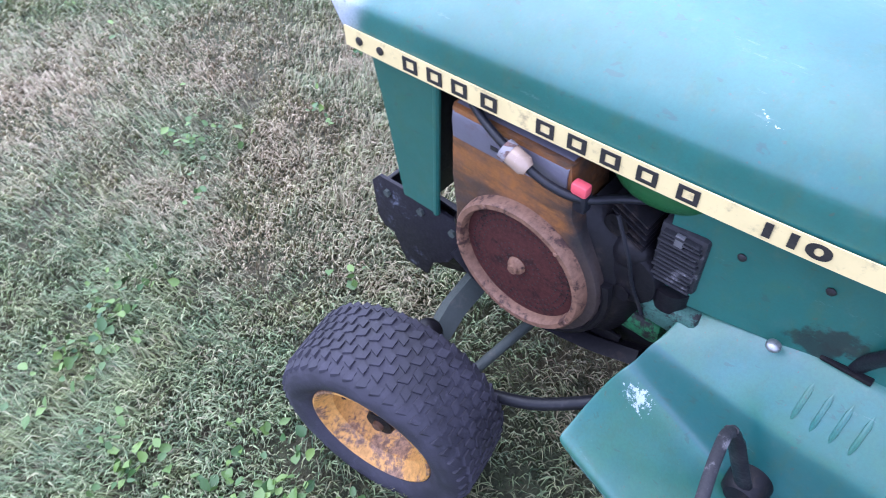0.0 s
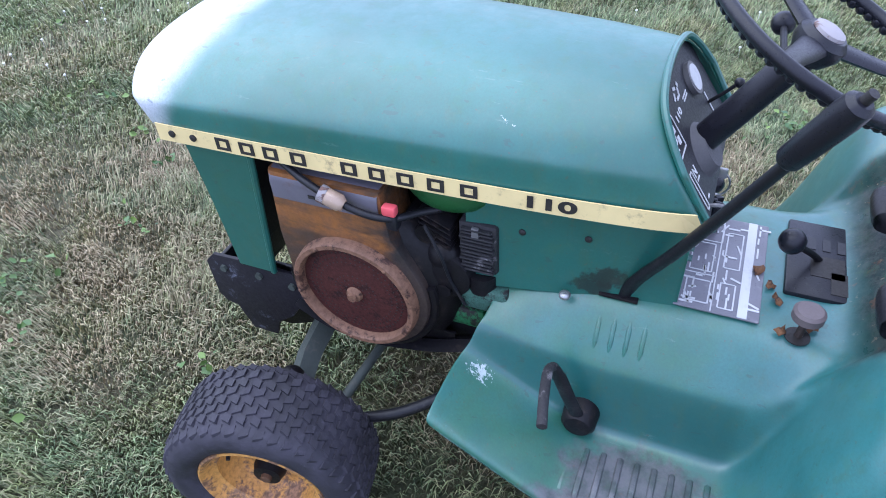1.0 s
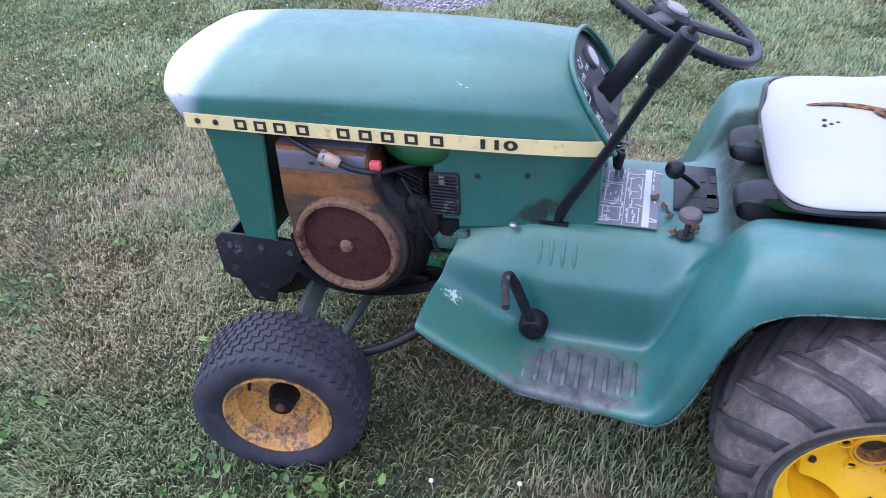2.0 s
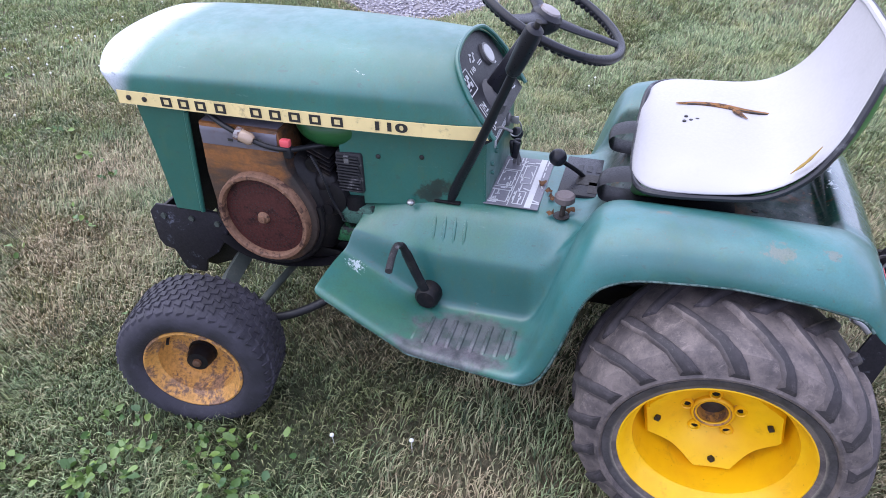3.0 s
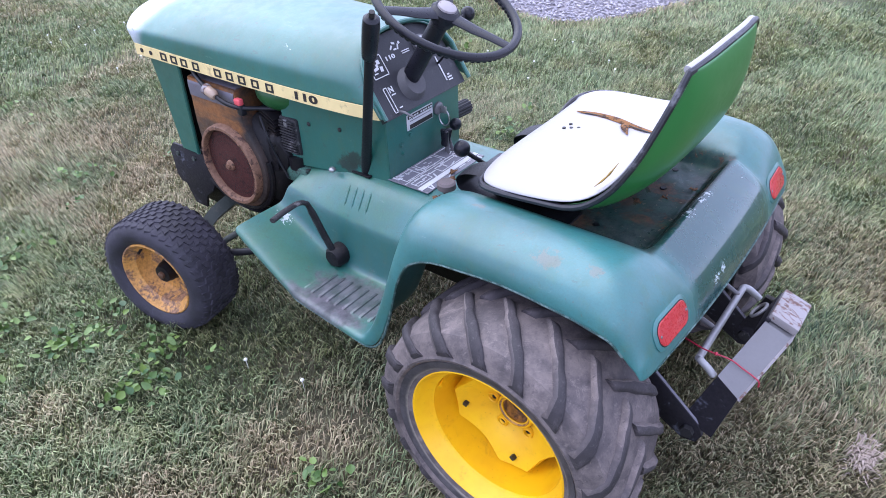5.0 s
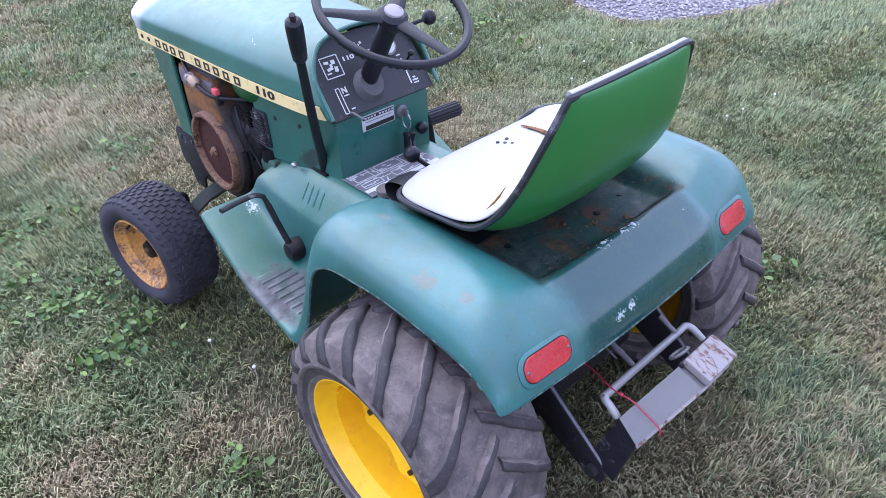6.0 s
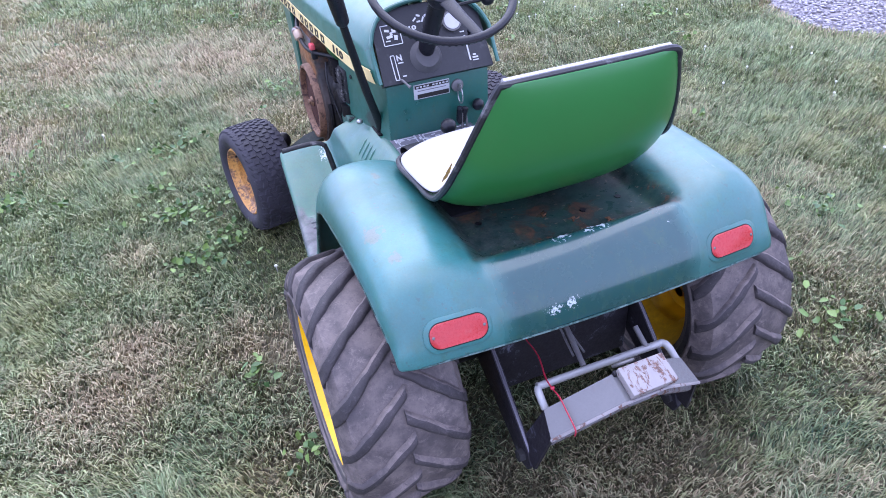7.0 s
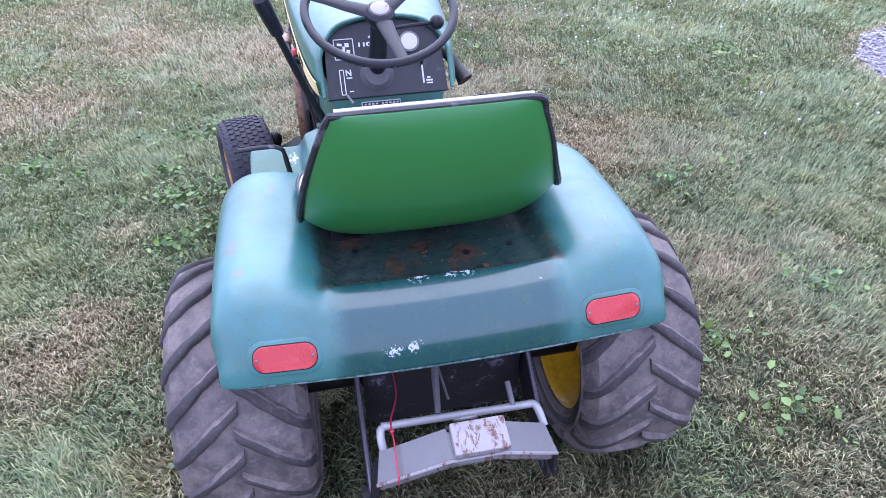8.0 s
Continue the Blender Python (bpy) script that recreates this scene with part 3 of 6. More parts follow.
def build_dash():
    bm = bmesh.new()
    out = [(-0.152, 0.0), (0.152, 0.0)]
    for k in range(13):
        a = math.pi * k / 12
        out.append((0.147 * math.copysign(abs(math.cos(a)) ** 0.5, math.cos(a)), 0.115 + 0.074 * math.sin(a) ** 0.7))
    a, b = [[bm.verts.new(on_dash(x, s, o)) for x, s in out] for o in (-0.02, 0.0)]
    bm.faces.new(a), bm.faces.new(b)
    for i in range(len(a)):
        j = (i + 1) % len(a)
        bm.faces.new((a[i], a[j], b[j], b[i]))
    bmesh.ops.recalc_face_normals(bm, faces=bm.faces)
    dash = part("dash_panel", bm, M_DASH, tractor, "dusty black dash panel with white marks", smooth=False)
    # chart in its frame
    dash_piece("chart_frame", frame_box(0.048, 0.05, 0.0022), -0.099, 0.122, M_MARK, dash, 0.0005, smooth=False)
    for k, (x, y, w, h) in enumerate(((-0.01, 0.012, 0.012, 0.006), (0.008, 0.01, 0.010, 0.010), (-0.006, -0.004, 0.016, 0.007), (0.010, -0.008, 0.009, 0.012), (-0.012, -0.014, 0.012, 0.003), (0.0, 0.003, 0.006, 0.008))):
        dash_piece("chart_mark", flat_box(w, h), -0.099 + x, 0.122 + y, M_MARK, dash, 0.0005, turn=10 * (k % 3 - 1), smooth=False)
    writing("110", 0.019, dash_matrix(-0.048, 0.130, 0.001) @ Matrix.Diagonal((1.25, 0.75, 1, 1)), M_MARK, dash, "model_number", 0.0003)
    for s, w in ((0.1325, 0.028), (0.1275, 0.026)):
        dash_piece("caption_bar", flat_box(w, 0.0022), -0.004 + 0.013, s, M_MARK, dash, 0.0005, smooth=False)
    for k, (x, s, w, h, t) in enumerate(((-0.03, 0.15, 0.012, 0.004, 40), (-0.018, 0.158, 0.010, 0.005, -20), (-0.008, 0.147, 0.014, 0.004, 60), (-0.02, 0.143, 0.010, 0.004, 0), (0.001, 0.155, 0.006, 0.006, 20))):
        dash_piece("emblem_mark", flat_box(w, h), x, s, M_MARK, dash, 0.0005, turn=t, smooth=False)
    # slots of the throttle and the choke
    dash_piece("slot_line", frame_box(0.010, 0.062, 0.0022), -0.112, 0.04, M_MARK, dash, 0.0005, smooth=False)
    writing("N", 0.02, dash_matrix(-0.095, 0.062, 0.001), M_MARK, dash, "letter_mark", 0.0003)
    for x, s, w in ((-0.094, 0.05, 0.014), (-0.092, 0.016, 0.010)):
        dash_piece("caption_bar", flat_box(w, 0.003), x, s, M_MARK, dash, 0.0005, smooth=False)
    dash_piece("slot_line", flat_box(0.004, 0.066), 0.092, 0.055, M_MARK, dash, 0.0005, smooth=False)
    for x, s, w, h in ((0.107, 0.028, 0.016, 0.004), (0.107, 0.021, 0.016, 0.003), (0.106, 0.035, 0.008, 0.004), (0.088, 0.098, 0.012, 0.003)):
        dash_piece("caption_bar", flat_box(w, h), x, s, M_MARK, dash, 0.0005, smooth=False)
    # round gauge
    g = dash_piece("gauge", disc(0.026, 0.008, 28), 0.066, 0.128, M_STEEL, dash, 0.0, "round gauge with a white face")
    dash_piece("gauge_face", disc(0.021, 0.001, 24), 0.066, 0.128, M_MARK, g, 0.0082)
    lever = on_dash(-0.105, 0.004)
    part("choke_lever", sweep(curve([lever + Vector((0.0, 0.01, 0.0)), lever + 0.012 * DASH_N, lever + Vector((0.012, -0.03, -0.006))], 4), [0.003] * 8 + [0.005], 8), M_STEEL, dash)
    part("throttle_lever", sweep(curve([on_dash(0.092, 0.07), on_dash(0.09, 0.075, 0.025), on_dash(0.087, 0.082, 0.05)], 4), 0.003, 8), M_BLACK, dash)
    part("lever_knob", ball(on_dash(0.087, 0.083, 0.055), 0.008), M_PLASTIC, dash)
    # steering column
    c0, c1 = Vector((-0.022, 0.560, 0.744)), Vector((-0.02, 0.441, 0.925))
    d = (c1 - c0).normalized()
    boot = dash_piece("column_boot", disc(0.043, 0.016, 28, 0.031), -0.024, 0.054, M_BOOT, dash, 0.0, "worn grey rubber boot")
    col = part("steering_column", rod(c0 - 0.02 * d, c1 - 0.012 * d, 0.0215, 20), M_PLASTIC, tractor)
    # steering wheel
    wx = Vector((1, 0, 0))
    d = Vector((0, -0.44, 0.898)).normalized()
    wy = d.cross(wx)

    def ring(r, a, up=0.0):
        return c1 + r * (math.cos(a) * wx + math.sin(a) * wy) + up * d

    rim_pts = [ring(0.166, 2 * math.pi * k / 48, 0.012) for k in range(48)]
    wheel = part("steering_wheel", sweep(rim_pts, 0.0098, 10, True, 0.9, d), M_PLASTIC, tractor, "black three-spoke steering wheel with finger grips")
    grips = [ball(ring(0.164, 2 * math.pi * k / 72, 0.0058), 0.0084, (1, 1, 1), 7, 5) for k in range(72)]
    tagged(part("grip_texture", merge(*grips), M_PLASTIC, wheel), kind="stuff")
    part("wheel_hub", sweep([c1 - 0.03 * d, c1 - 0.012 * d, c1 + 0.002 * d, c1 + 0.01 * d], [0.024, 0.034, 0.034, 0.026], 24), M_PLASTIC, wheel)
    for a in (40, 160, 280):
        a = radians(a)
        part("spoke", sweep([ring(0.02, a, -0.004), ring(0.08, a, 0.001), ring(0.12, a, 0.007), ring(0.160, a, 0.011)], [0.02, 0.0165, 0.014, 0.013], 10, False, 0.4, d), M_PLASTIC, wheel)
    part("hub_cap", sweep([c1 + 0.009 * d, c1 + 0.014 * d, c1 + 0.017 * d], [0.0225, 0.021, 0.012], 24), M_WHITEPLATE, wheel, "white round hub cap")
    # lever with a ball knob beside the column
    k1 = Vector((0.118, 0.482, 0.88))
    part("shift_rod", sweep(curve([Vector((-0.015, 0.475, 0.872)), Vector((0.05, 0.478, 0.878)), k1], 5), 0.0048, 8), M_BLACK, tractor)
    part("rod_knob", ball(k1, 0.0175), M_PLASTIC, tractor)


def build_pedestal():
    """The green box under the dash, its side sheets and the plates on it."""
    rows = []
    for y, w, lo, hi in ((0.538, 0.143, 0.515, 0.700), (0.60, 0.149, 0.515, 0.712), (0.70, 0.160, 0.515, 0.715), (0.868, 0.176, 0.50, 0.72)):
        rows.append([(-w, y, lo), (-w, y, (lo + hi) / 2), (-w, y, hi)])
    for s in (1, -1):
        part("side_sheet", merge(*[skin_sheet([[(s * x, y, z) for x, y, z in r] for r in rows], 0.003)]), M_PANEL, tractor, "dark green side sheet with rust dots")
    back = part("pedestal_back", box(0, 0.5365, 0.606, 0.285, 0.004, 0.185, 0.0015), M_PANEL, tractor)
    p = part("data_plate", box(-0.020, 0.533, 0.656, 0.100, 0.003, 0.040, 0.001), M_MARK, back, "small white data plate with black bands")
    part("print_band", box(-0.020, 0.5312, 0.6695, 0.095, 0.001, 0.009, 0), M_INK, p)
    part("print_band", box(-0.017, 0.5312, 0.6440, 0.088, 0.001, 0.011, 0), M_INK, p)
    for k in range(9):
        part("print_bar", box(-0.060 + 0.0095 * k + 0.006 * (k > 3), 0.5304, 0.6695, 0.006, 0.001, 0.004, 0), M_MARK, p)
    part("print_bar", box(-0.020, 0.5312, 0.6585, 0.080, 0.001, 0.002, 0), M_PLATE, p)
    lock = part("ignition_lock", sweep([(0.052, 0.54, 0.653), (0.052, 0.528, 0.653), (0.052, 0.524, 0.653)], [0.0165, 0.0165, 0.011], 20), M_STEEL, back)
    for x, z in ((-0.095, 0.61), (-0.06, 0.625), (-0.09, 0.585)):
        part("bolt", rod((x, 0.538, z), (x, 0.528, z), 0.0055, 6), M_PANEL, back)
    part("choke_knob", ball((0.105, 0.518, 0.592), 0.0165), M_PLASTIC, back)
    part("knob_stem", rod((0.105, 0.54, 0.594), (0.105, 0.52, 0.592), 0.005, 8), M_STEEL, back)
    for x, y, z in ((-0.157, 0.678, 0.638), (-0.167, 0.778, 0.632)):
        part("rivet", ball((x - 0.002, y, z), 0.006, (0.5, 1, 1), 8, 6), M_RUST, tractor)


def skin_sheet(rows, t):
    """A sheet with thickness t, through rows."""
    bm = grid(rows)
    bmesh.ops.recalc_face_normals(bm, faces=bm.faces)
    bmesh.ops.solidify(bm, geom=bm.faces[:], thickness=t)
    return bm


build_dash()
build_pedestal()


# ---------------------------------------------------------------- fender deck: tunnel, footrests and rear fenders in one pressing
def deck_rows():
    rows = []
    ys = [0.86, 0.835, 0.80, 0.74, 0.69, 0.66, 0.64, 0.56, 0.48, 0.43, 0.40, 0.375, 0.345, 0.315, 0.285, 0.26, 0.235, 0.19, 0.12, 0.03, -0.05, -0.11, -0.135, -0.146, -0.157, -0.17, -0.185, -0.2, -0.217, -0.233, -0.243, -0.250]
    for k, y in enumerate(ys):
        w = ease(y, (0.265, 1.0), (0.405, 0.0))
        w = w * w * (3 - 2 * w)
        foot = ease(y, (0.40, 0.292), (0.645, 0.292), (0.86, 0.412))
        deck = ease(y, (0.27, 0.53), (0.66, 0.53), (0.86, 0.50))
        top = ease(y, (-0.232, 0.568), (-0.217, 0.604), (-0.2, 0.630), (-0.18, 0.648), (-0.15, 0.662), (-0.1, 0.67), (0.19, 0.67), (0.26, 0.655))
        rim = ease(y, (-0.232, 0.570), (-0.217, 0.595), (-0.2, 0.611), (-0.185, 0.621), (-0.17, 0.630), (-0.158, 0.636), (-0.12, 0.638), (0.235, 0.638), (0.27, 0.63))
        if k >= 30:
            top = rim = (0.545, 0.514)[k - 30]
        pan = ease(y, (-0.157, rim), (-0.143, 0.602), (0.235, 0.60), (0.265, 0.585), (0.29, deck))
        pan = pan if k < 24 else rim
        lip = ease(y, (-0.232, 0.535), (-0.21, 0.562), (-0.19, 0.578), (-0.095, 0.595), (0.04, 0.602), (0.184, 0.588), (0.247, 0.56), (0.291, 0.497), (0.33, 0.38), (0.36, 0.31), (0.385, 0.28), (0.645, 0.28), (0.86, 0.40))
        if k >= 30:
            lip = min(0.53, top)
        side = max(lip + 0.004, 0.5 * (lip + top) + 0.008) if k < 30 else top
        shrink = ease(y, (-0.234, 0.985), (-0.19, 1.0))
        front = [(0, deck), (0.11, deck), (0.158 + 0.008 * (y < 0.7), deck - 0.004), (0.212, foot + 0.63 * (deck - foot)), (0.226, foot + 0.56 * (deck - foot)), (0.238, foot + 0.016), (0.249, foot + 0.003), (0.285, foot), (ease(y, (0.39, 0.412), (0.66, 0.392), (0.86, 0.382)), foot), (ease(y, (0.39, 0.428), (0.66, 0.402), (0.86, 0.393)), foot - 0.002), (ease(y, (0.39, 0.430), (0.66, 0.404), (0.86, 0.395)), foot - 0.014)]
        rear = [(0, pan), (0.12, pan), (0.174, pan + 0.004 * (pan < rim - 0.01)), (0.192, pan + 0.14 * (rim - pan)), (0.207, pan + 0.55 * (rim - pan)), (0.222, rim - 0.004), (0.252, rim + 0.4 * (top - rim)), (0.305, top - 0.003), (0.365, top - 0.004), (0.407 * shrink, side), (0.415 * shrink, lip)]
        row = []
        for i, ((xa, za), (xb, zb)) in enumerate(zip(front, rear)):
            yy = y
            if k <= 2 and i < 7:
                yy = y - (0.06, 0.045, 0.02)[k] * (1 - i / 7)
            if k >= 25 and i >= 8:
                yy += (0.0, 0.003, 0.010)[i - 8] * min(1, (k - 24) / 4)
            if k >= 24:
                yy -= 0.015 * max(0, 1 - (xb / 0.35) ** 2) * min(1, (k - 23) / 5)
            row.append((-(xa + (xb - xa) * w), yy, za + (zb - za) * w))
        rows.append(row)
    return [[(x, y, z) for x, y, z in r[::-1]] + [(-x, y, z) for x, y, z in r[1:]] for r in rows]


def build_deck():
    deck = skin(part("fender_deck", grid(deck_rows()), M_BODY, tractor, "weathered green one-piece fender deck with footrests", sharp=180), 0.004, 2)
    rows = deck_rows()
    for k in (0, -1):
        lip = curve([Vector(r[k]) + Vector((0, 0, 0.001)) for r in rows[1:29]], 2)
        part("rolled_lip", sweep(lip, 0.0034, 6), M_PALE_EDGE, deck, "rubbed rolled edge of the deck")
    # ribs of the footrests and the toe boards
    for s in (-1, 1):
        for k in range(9):
            y = 0.425 + 0.0275 * k
            part("foot_rib", sweep([(s * 0.285, y, 0.2925), (s * 0.29, y, 0.2965), (s * 0.375, y, 0.2965), (s * 0.38, y, 0.2925)], 0.0055, 8, False, 0.6), M_BODY, deck)
        for k in range(6):
            y = 0.69 + 0.027 * k
            z = 0.292 + (y - 0.645) * 0.558
            part("toe_rib", sweep([(s * 0.288, y, z), (s * 0.382, y, z)], 0.0035, 6, False, 0.5), M_BODY, deck)
        for k in range(4):
            y = 0.570 + 0.024 * k
            part("tunnel_rib", sweep([(s * 0.173, y, 0.507), (s * 0.185, y, 0.494), (s * 0.203, y, 0.466), (s * 0.211, y, 0.448)], [0.001, 0.004, 0.004, 0.001], 8), M_BODY, deck)
        # tail lights
        m = Matrix.Translation((s * 0.295, -0.2400, 0.5630)) @ pose(0, 0, 0, -25, 0, 3 * s)
        for name, grow, depth, mat in (("light_bezel", 0.0085, 0.0050, M_BODY), ("gasket", 0.0022, 0.0058, M_ENGINE), ("lens", 0.0, 0.0072, M_RED)):
            w, h = 0.110 / 2 + grow, 0.048 / 2 + grow
            bm = bmesh.new()
            r = 0.86 * h
            loop = [(math.copysign(w - r, math.cos(a)) + r * math.cos(a), math.copysign(h - r, math.sin(a)) + r * math.sin(a)) for a in [2 * math.pi * (j + 0.5) / 32 for j in range(32)]]
            rings = [[bm.verts.new((x * f, y, z * f)) for x, z in loop] for y, f in ((0.012, 1.0), (-depth * 0.6, 1.0), (-depth, 0.93))]
            for a, b in zip(rings, rings[1:]):
                for j in range(32):
                    bm.faces.new((a[j], a[(j + 1) % 32], b[(j + 1) % 32], b[j]))
            bm.faces.new(rings[-1])
            bmesh.ops.recalc_face_normals(bm, faces=bm.faces)
            bm.transform(m)
            if name == "light_bezel":
                light = part("tail_light", bm, mat, tractor, "red oval tail light lens in the fender")
            else:
                part(name, bm, mat, light, "faded red lens" if name == "lens" else "")
        for dx in (-0.047, 0.047):
            bm = ball((dx, -0.0072, 0), 0.003, (1, 0.5, 1), 8, 5)
            bm.transform(m)
            part("lens_screw", bm, M_STEEL, light)
    part("worn_edge", sweep([(0.37 * (i / 10 - 1), -0.2525 - 0.015 * max(0, 1 - (0.37 * (i / 10 - 1) / 0.35) ** 2), 0.5145) for i in range(21)], 0.002, 6), M_PALE_EDGE, deck, "bare pale edge of the fender")
    # bolts on the deck
    for x, y, z in ((-0.178, 0.702, 0.529), (0.178, 0.702, 0.529)):
        part("carriage_bolt", ball((x, y, z), 0.010, (1, 1, 0.75), 12, 8), M_BARE, deck)
    for x, y in ((-0.15, -0.02), (0.15, -0.06), (-0.12, 0.15), (0.06, -0.07)):
        part("pan_bolt", rod((x, y, 0.600), (x, y, 0.609), 0.007, 6), M_BLACK, deck)
    # chart on the tunnel
    ch = part("instruction_plate", box(-0.028, 0.478, 0.5345, 0.235, 0.125, 0.003, 0.001), M_PLATE, deck, "scuffed grey instruction plate with white bars", smooth=False)
    part("white_band", box(-0.028, 0.4405, 0.5365, 0.232, 0.014, 0.001, 0), M_MARK, ch, smooth=False)
    random.seed(4)
    for k in range(58):
        x, y = random.uniform(-0.135, 0.08), random.uniform(0.42, 0.532)
        if 0.43 < y < 0.452:
            continue
        tall = random.random() < 0.25
        part("print_bar", box(x, y, 0.5365, random.uniform(0.008, 0.028) if not tall else 0.004, 0.0028 if not tall else random.uniform(0.01, 0.022), 0.0008, 0, pose(0, 0, 0, 0, 0, random.choice((0, 0, 0, 20, -25)))), M_MARK, ch, smooth=False)
    for x, y, w, h in ((-0.105, 0.510, 0.05, 0.036), (-0.105, 0.466, 0.056, 0.022), (-0.022, 0.511, 0.07, 0.034), (0.045, 0.506, 0.05, 0.042), (0.005, 0.465, 0.09, 0.024)):
        bm = frame_box(w, h, 0.0022, 0.0008)
        bm.transform(Matrix.Translation((x, y, 0.5362)))
        part("chart_frame", bm, M_MARK, ch, smooth=False)
    part("plate_line", box(-0.028, 0.486, 0.5365, 0.232, 0.002, 0.0008, 0), M_MARK, ch, smooth=False)
    part("plate_line", box(-0.065, 0.51, 0.5365, 0.002, 0.045, 0.0008, 0), M_MARK, ch, smooth=False)


build_deck()


# ---------------------------------------------------------------- levers, gear gate and pedals
def build_controls():
    # lift lever
    p = [(-0.135, 0.62, 0.48), (-0.15, 0.605, 0.56), (-0.19, 0.55, 0.68), (-0.235, 0.485, 0.83), (-0.262, 0.445, 0.925)]
    lev = part("lift_lever", sweep(curve(p, 5), [0.013] * 6 + [0.0125 - 0.003 * k / 14 for k in range(15)], 12, False, 0.75), M_BLACK, tractor, "long black lift lever with a ribbed grip")
    a, b = Vector((-0.249, 0.464, 0.886)), Vector((-0.277, 0.419, 0.983))
    prof = [(0, 0.012), (0.05, 0.0155), (0.35, 0.017), (0.8, 0.018), (0.95, 0.0165), (1.0, 0.010)]
    part("grip", sweep([a + (b - a) * t for t, _ in prof], [r for _, r in prof], 16), M_PLASTIC, lev)
    part("lever_button", rod(b, b + (b - a).normalized() * 0.012, 0.006, 10), M_RUST, lev)
    part("lever_slot", box(-0.152, 0.622, 0.5290, 0.014, 0.062, 0.006, 0.002), M_ENGINE, tractor, "dark slot behind the lever")
    # gear gate and shifter
    gate = part("gear_gate", box(0.025, 0.330, 0.535, 0.185, 0.112, 0.014, 0.004), M_PLASTIC, tractor, "black plastic gear gate")
    part("gate_slot", box(0.005, 0.325, 0.5425, 0.05, 0.05, 0.001, 0), M_INK, gate)
    part("gate_slot", box(-0.03, 0.305, 0.5425, 0.05, 0.03, 0.001, 0), M_INK, gate)
    for k in range(3):
        part("gate_mark", box(0.06, 0.305 + 0.022 * k, 0.5425, 0.03, 0.012, 0.001, 0), M_DASH, gate)
    part("shift_lever", sweep(curve([(0.03, 0.33, 0.53), (0.005, 0.355, 0.565), (-0.03, 0.39, 0.605)], 5), 0.0055, 10), M_BLACK, gate)
    part("shift_knob", ball((-0.035, 0.394, 0.613), 0.0205), M_PLASTIC, gate)
    kn = part("pull_knob", sweep([(-0.146, 0.358, 0.566), (-0.146, 0.358, 0.57), (-0.146, 0.358, 0.582), (-0.146, 0.358, 0.586)], [0.018, 0.0225, 0.0225, 0.018], 18), M_KNOB, tractor, "grey round pull knob")
    part("knob_stem", rod((-0.15, 0.362, 0.52), (-0.146, 0.358, 0.568), 0.006, 8), M_RUST, kn)
    part("knob_hole", revolve_z((-0.15, 0.362, 0.5325), 0.018, 0.002), M_INK, kn)
    # clutch pedal: arm and bare bent rod
    ped = part("clutch_pedal", sweep(curve([(-0.262, 0.640, 0.331), (-0.275, 0.66, 0.40), (-0.287, 0.682, 0.475), (-0.292, 0.689, 0.491)], 5), [0.0125] * 10 + [0.010] * 6, 10, False, 0.6, (1, 0, 0)), M_BLACK, tractor, "worn black clutch pedal, bent bar without its pad")
    part("pedal_bar", sweep(curve([(-0.287, 0.686, 0.486), (-0.31, 0.690, 0.499), (-0.36, 0.682, 0.505), (-0.412, 0.67, 0.508)], 5), 0.0078, 10, False, 0.8), M_DUSTY, ped)
    part("pedal_boss", revolve([(-0.235, 0.031), (-0.268, 0.029), (-0.276, 0.022), (-0.278, 0.008)], (0.642, 0.330), 24, False), M_ENGINE, ped)
    # brake pedal on the other side, with its ribbed rubber
    ped = part("brake_pedal", sweep(curve([(0.262, 0.640, 0.331), (0.27, 0.67, 0.42), (0.283, 0.70, 0.50)], 5), [0.014] * 11, 10, False, 0.5, (1, 0, 0)), M_BLACK, tractor, "black brake pedal with a ribbed rubber pad")
    a, b = Vector((0.275, 0.70, 0.500)), Vector((0.392, 0.69, 0.500))
    pad = part("pedal_pad", rod(a, b, 0.021, 20), M_HOSE, ped)
    for k in range(14):
        t = 2 * math.pi * k / 14
        o = Vector((0, 0.021 * math.cos(t), 0.021 * math.sin(t)))
        part("pad_rib", rod(a + o, b + o, 0.003, 6), M_HOSE, pad)


def revolve_z(c, r, h, seg=20):
    bm = bmesh.new()
    bmesh.ops.create_cone(bm, cap_ends=True, segments=seg, radius1=r, radius2=r, depth=h, matrix=Matrix.Translation(c))
    return bm


build_controls()


# ---------------------------------------------------------------- seat
SEAT_EDGE = ((0.16, 0.224, 0.668), (0.222, 0.208, 0.670), (0.243, 0.165, 0.674), (0.240, 0.08, 0.678), (0.240, -0.012, 0.694), (0.236, -0.073, 0.740), (0.221, -0.112, 0.803), (0.200, -0.137, 0.871), (0.179, -0.154, 0.928), (0.165, -0.160, 0.957))
SEAT_MID = ((0.230, 0.668), (0.212, 0.692), (0.175, 0.713), (0.08, 0.722), (0.0, 0.712), (-0.055, 0.722), (-0.115, 0.785), (-0.145, 0.862), (-0.160, 0.925), (-0.166, 0.960))


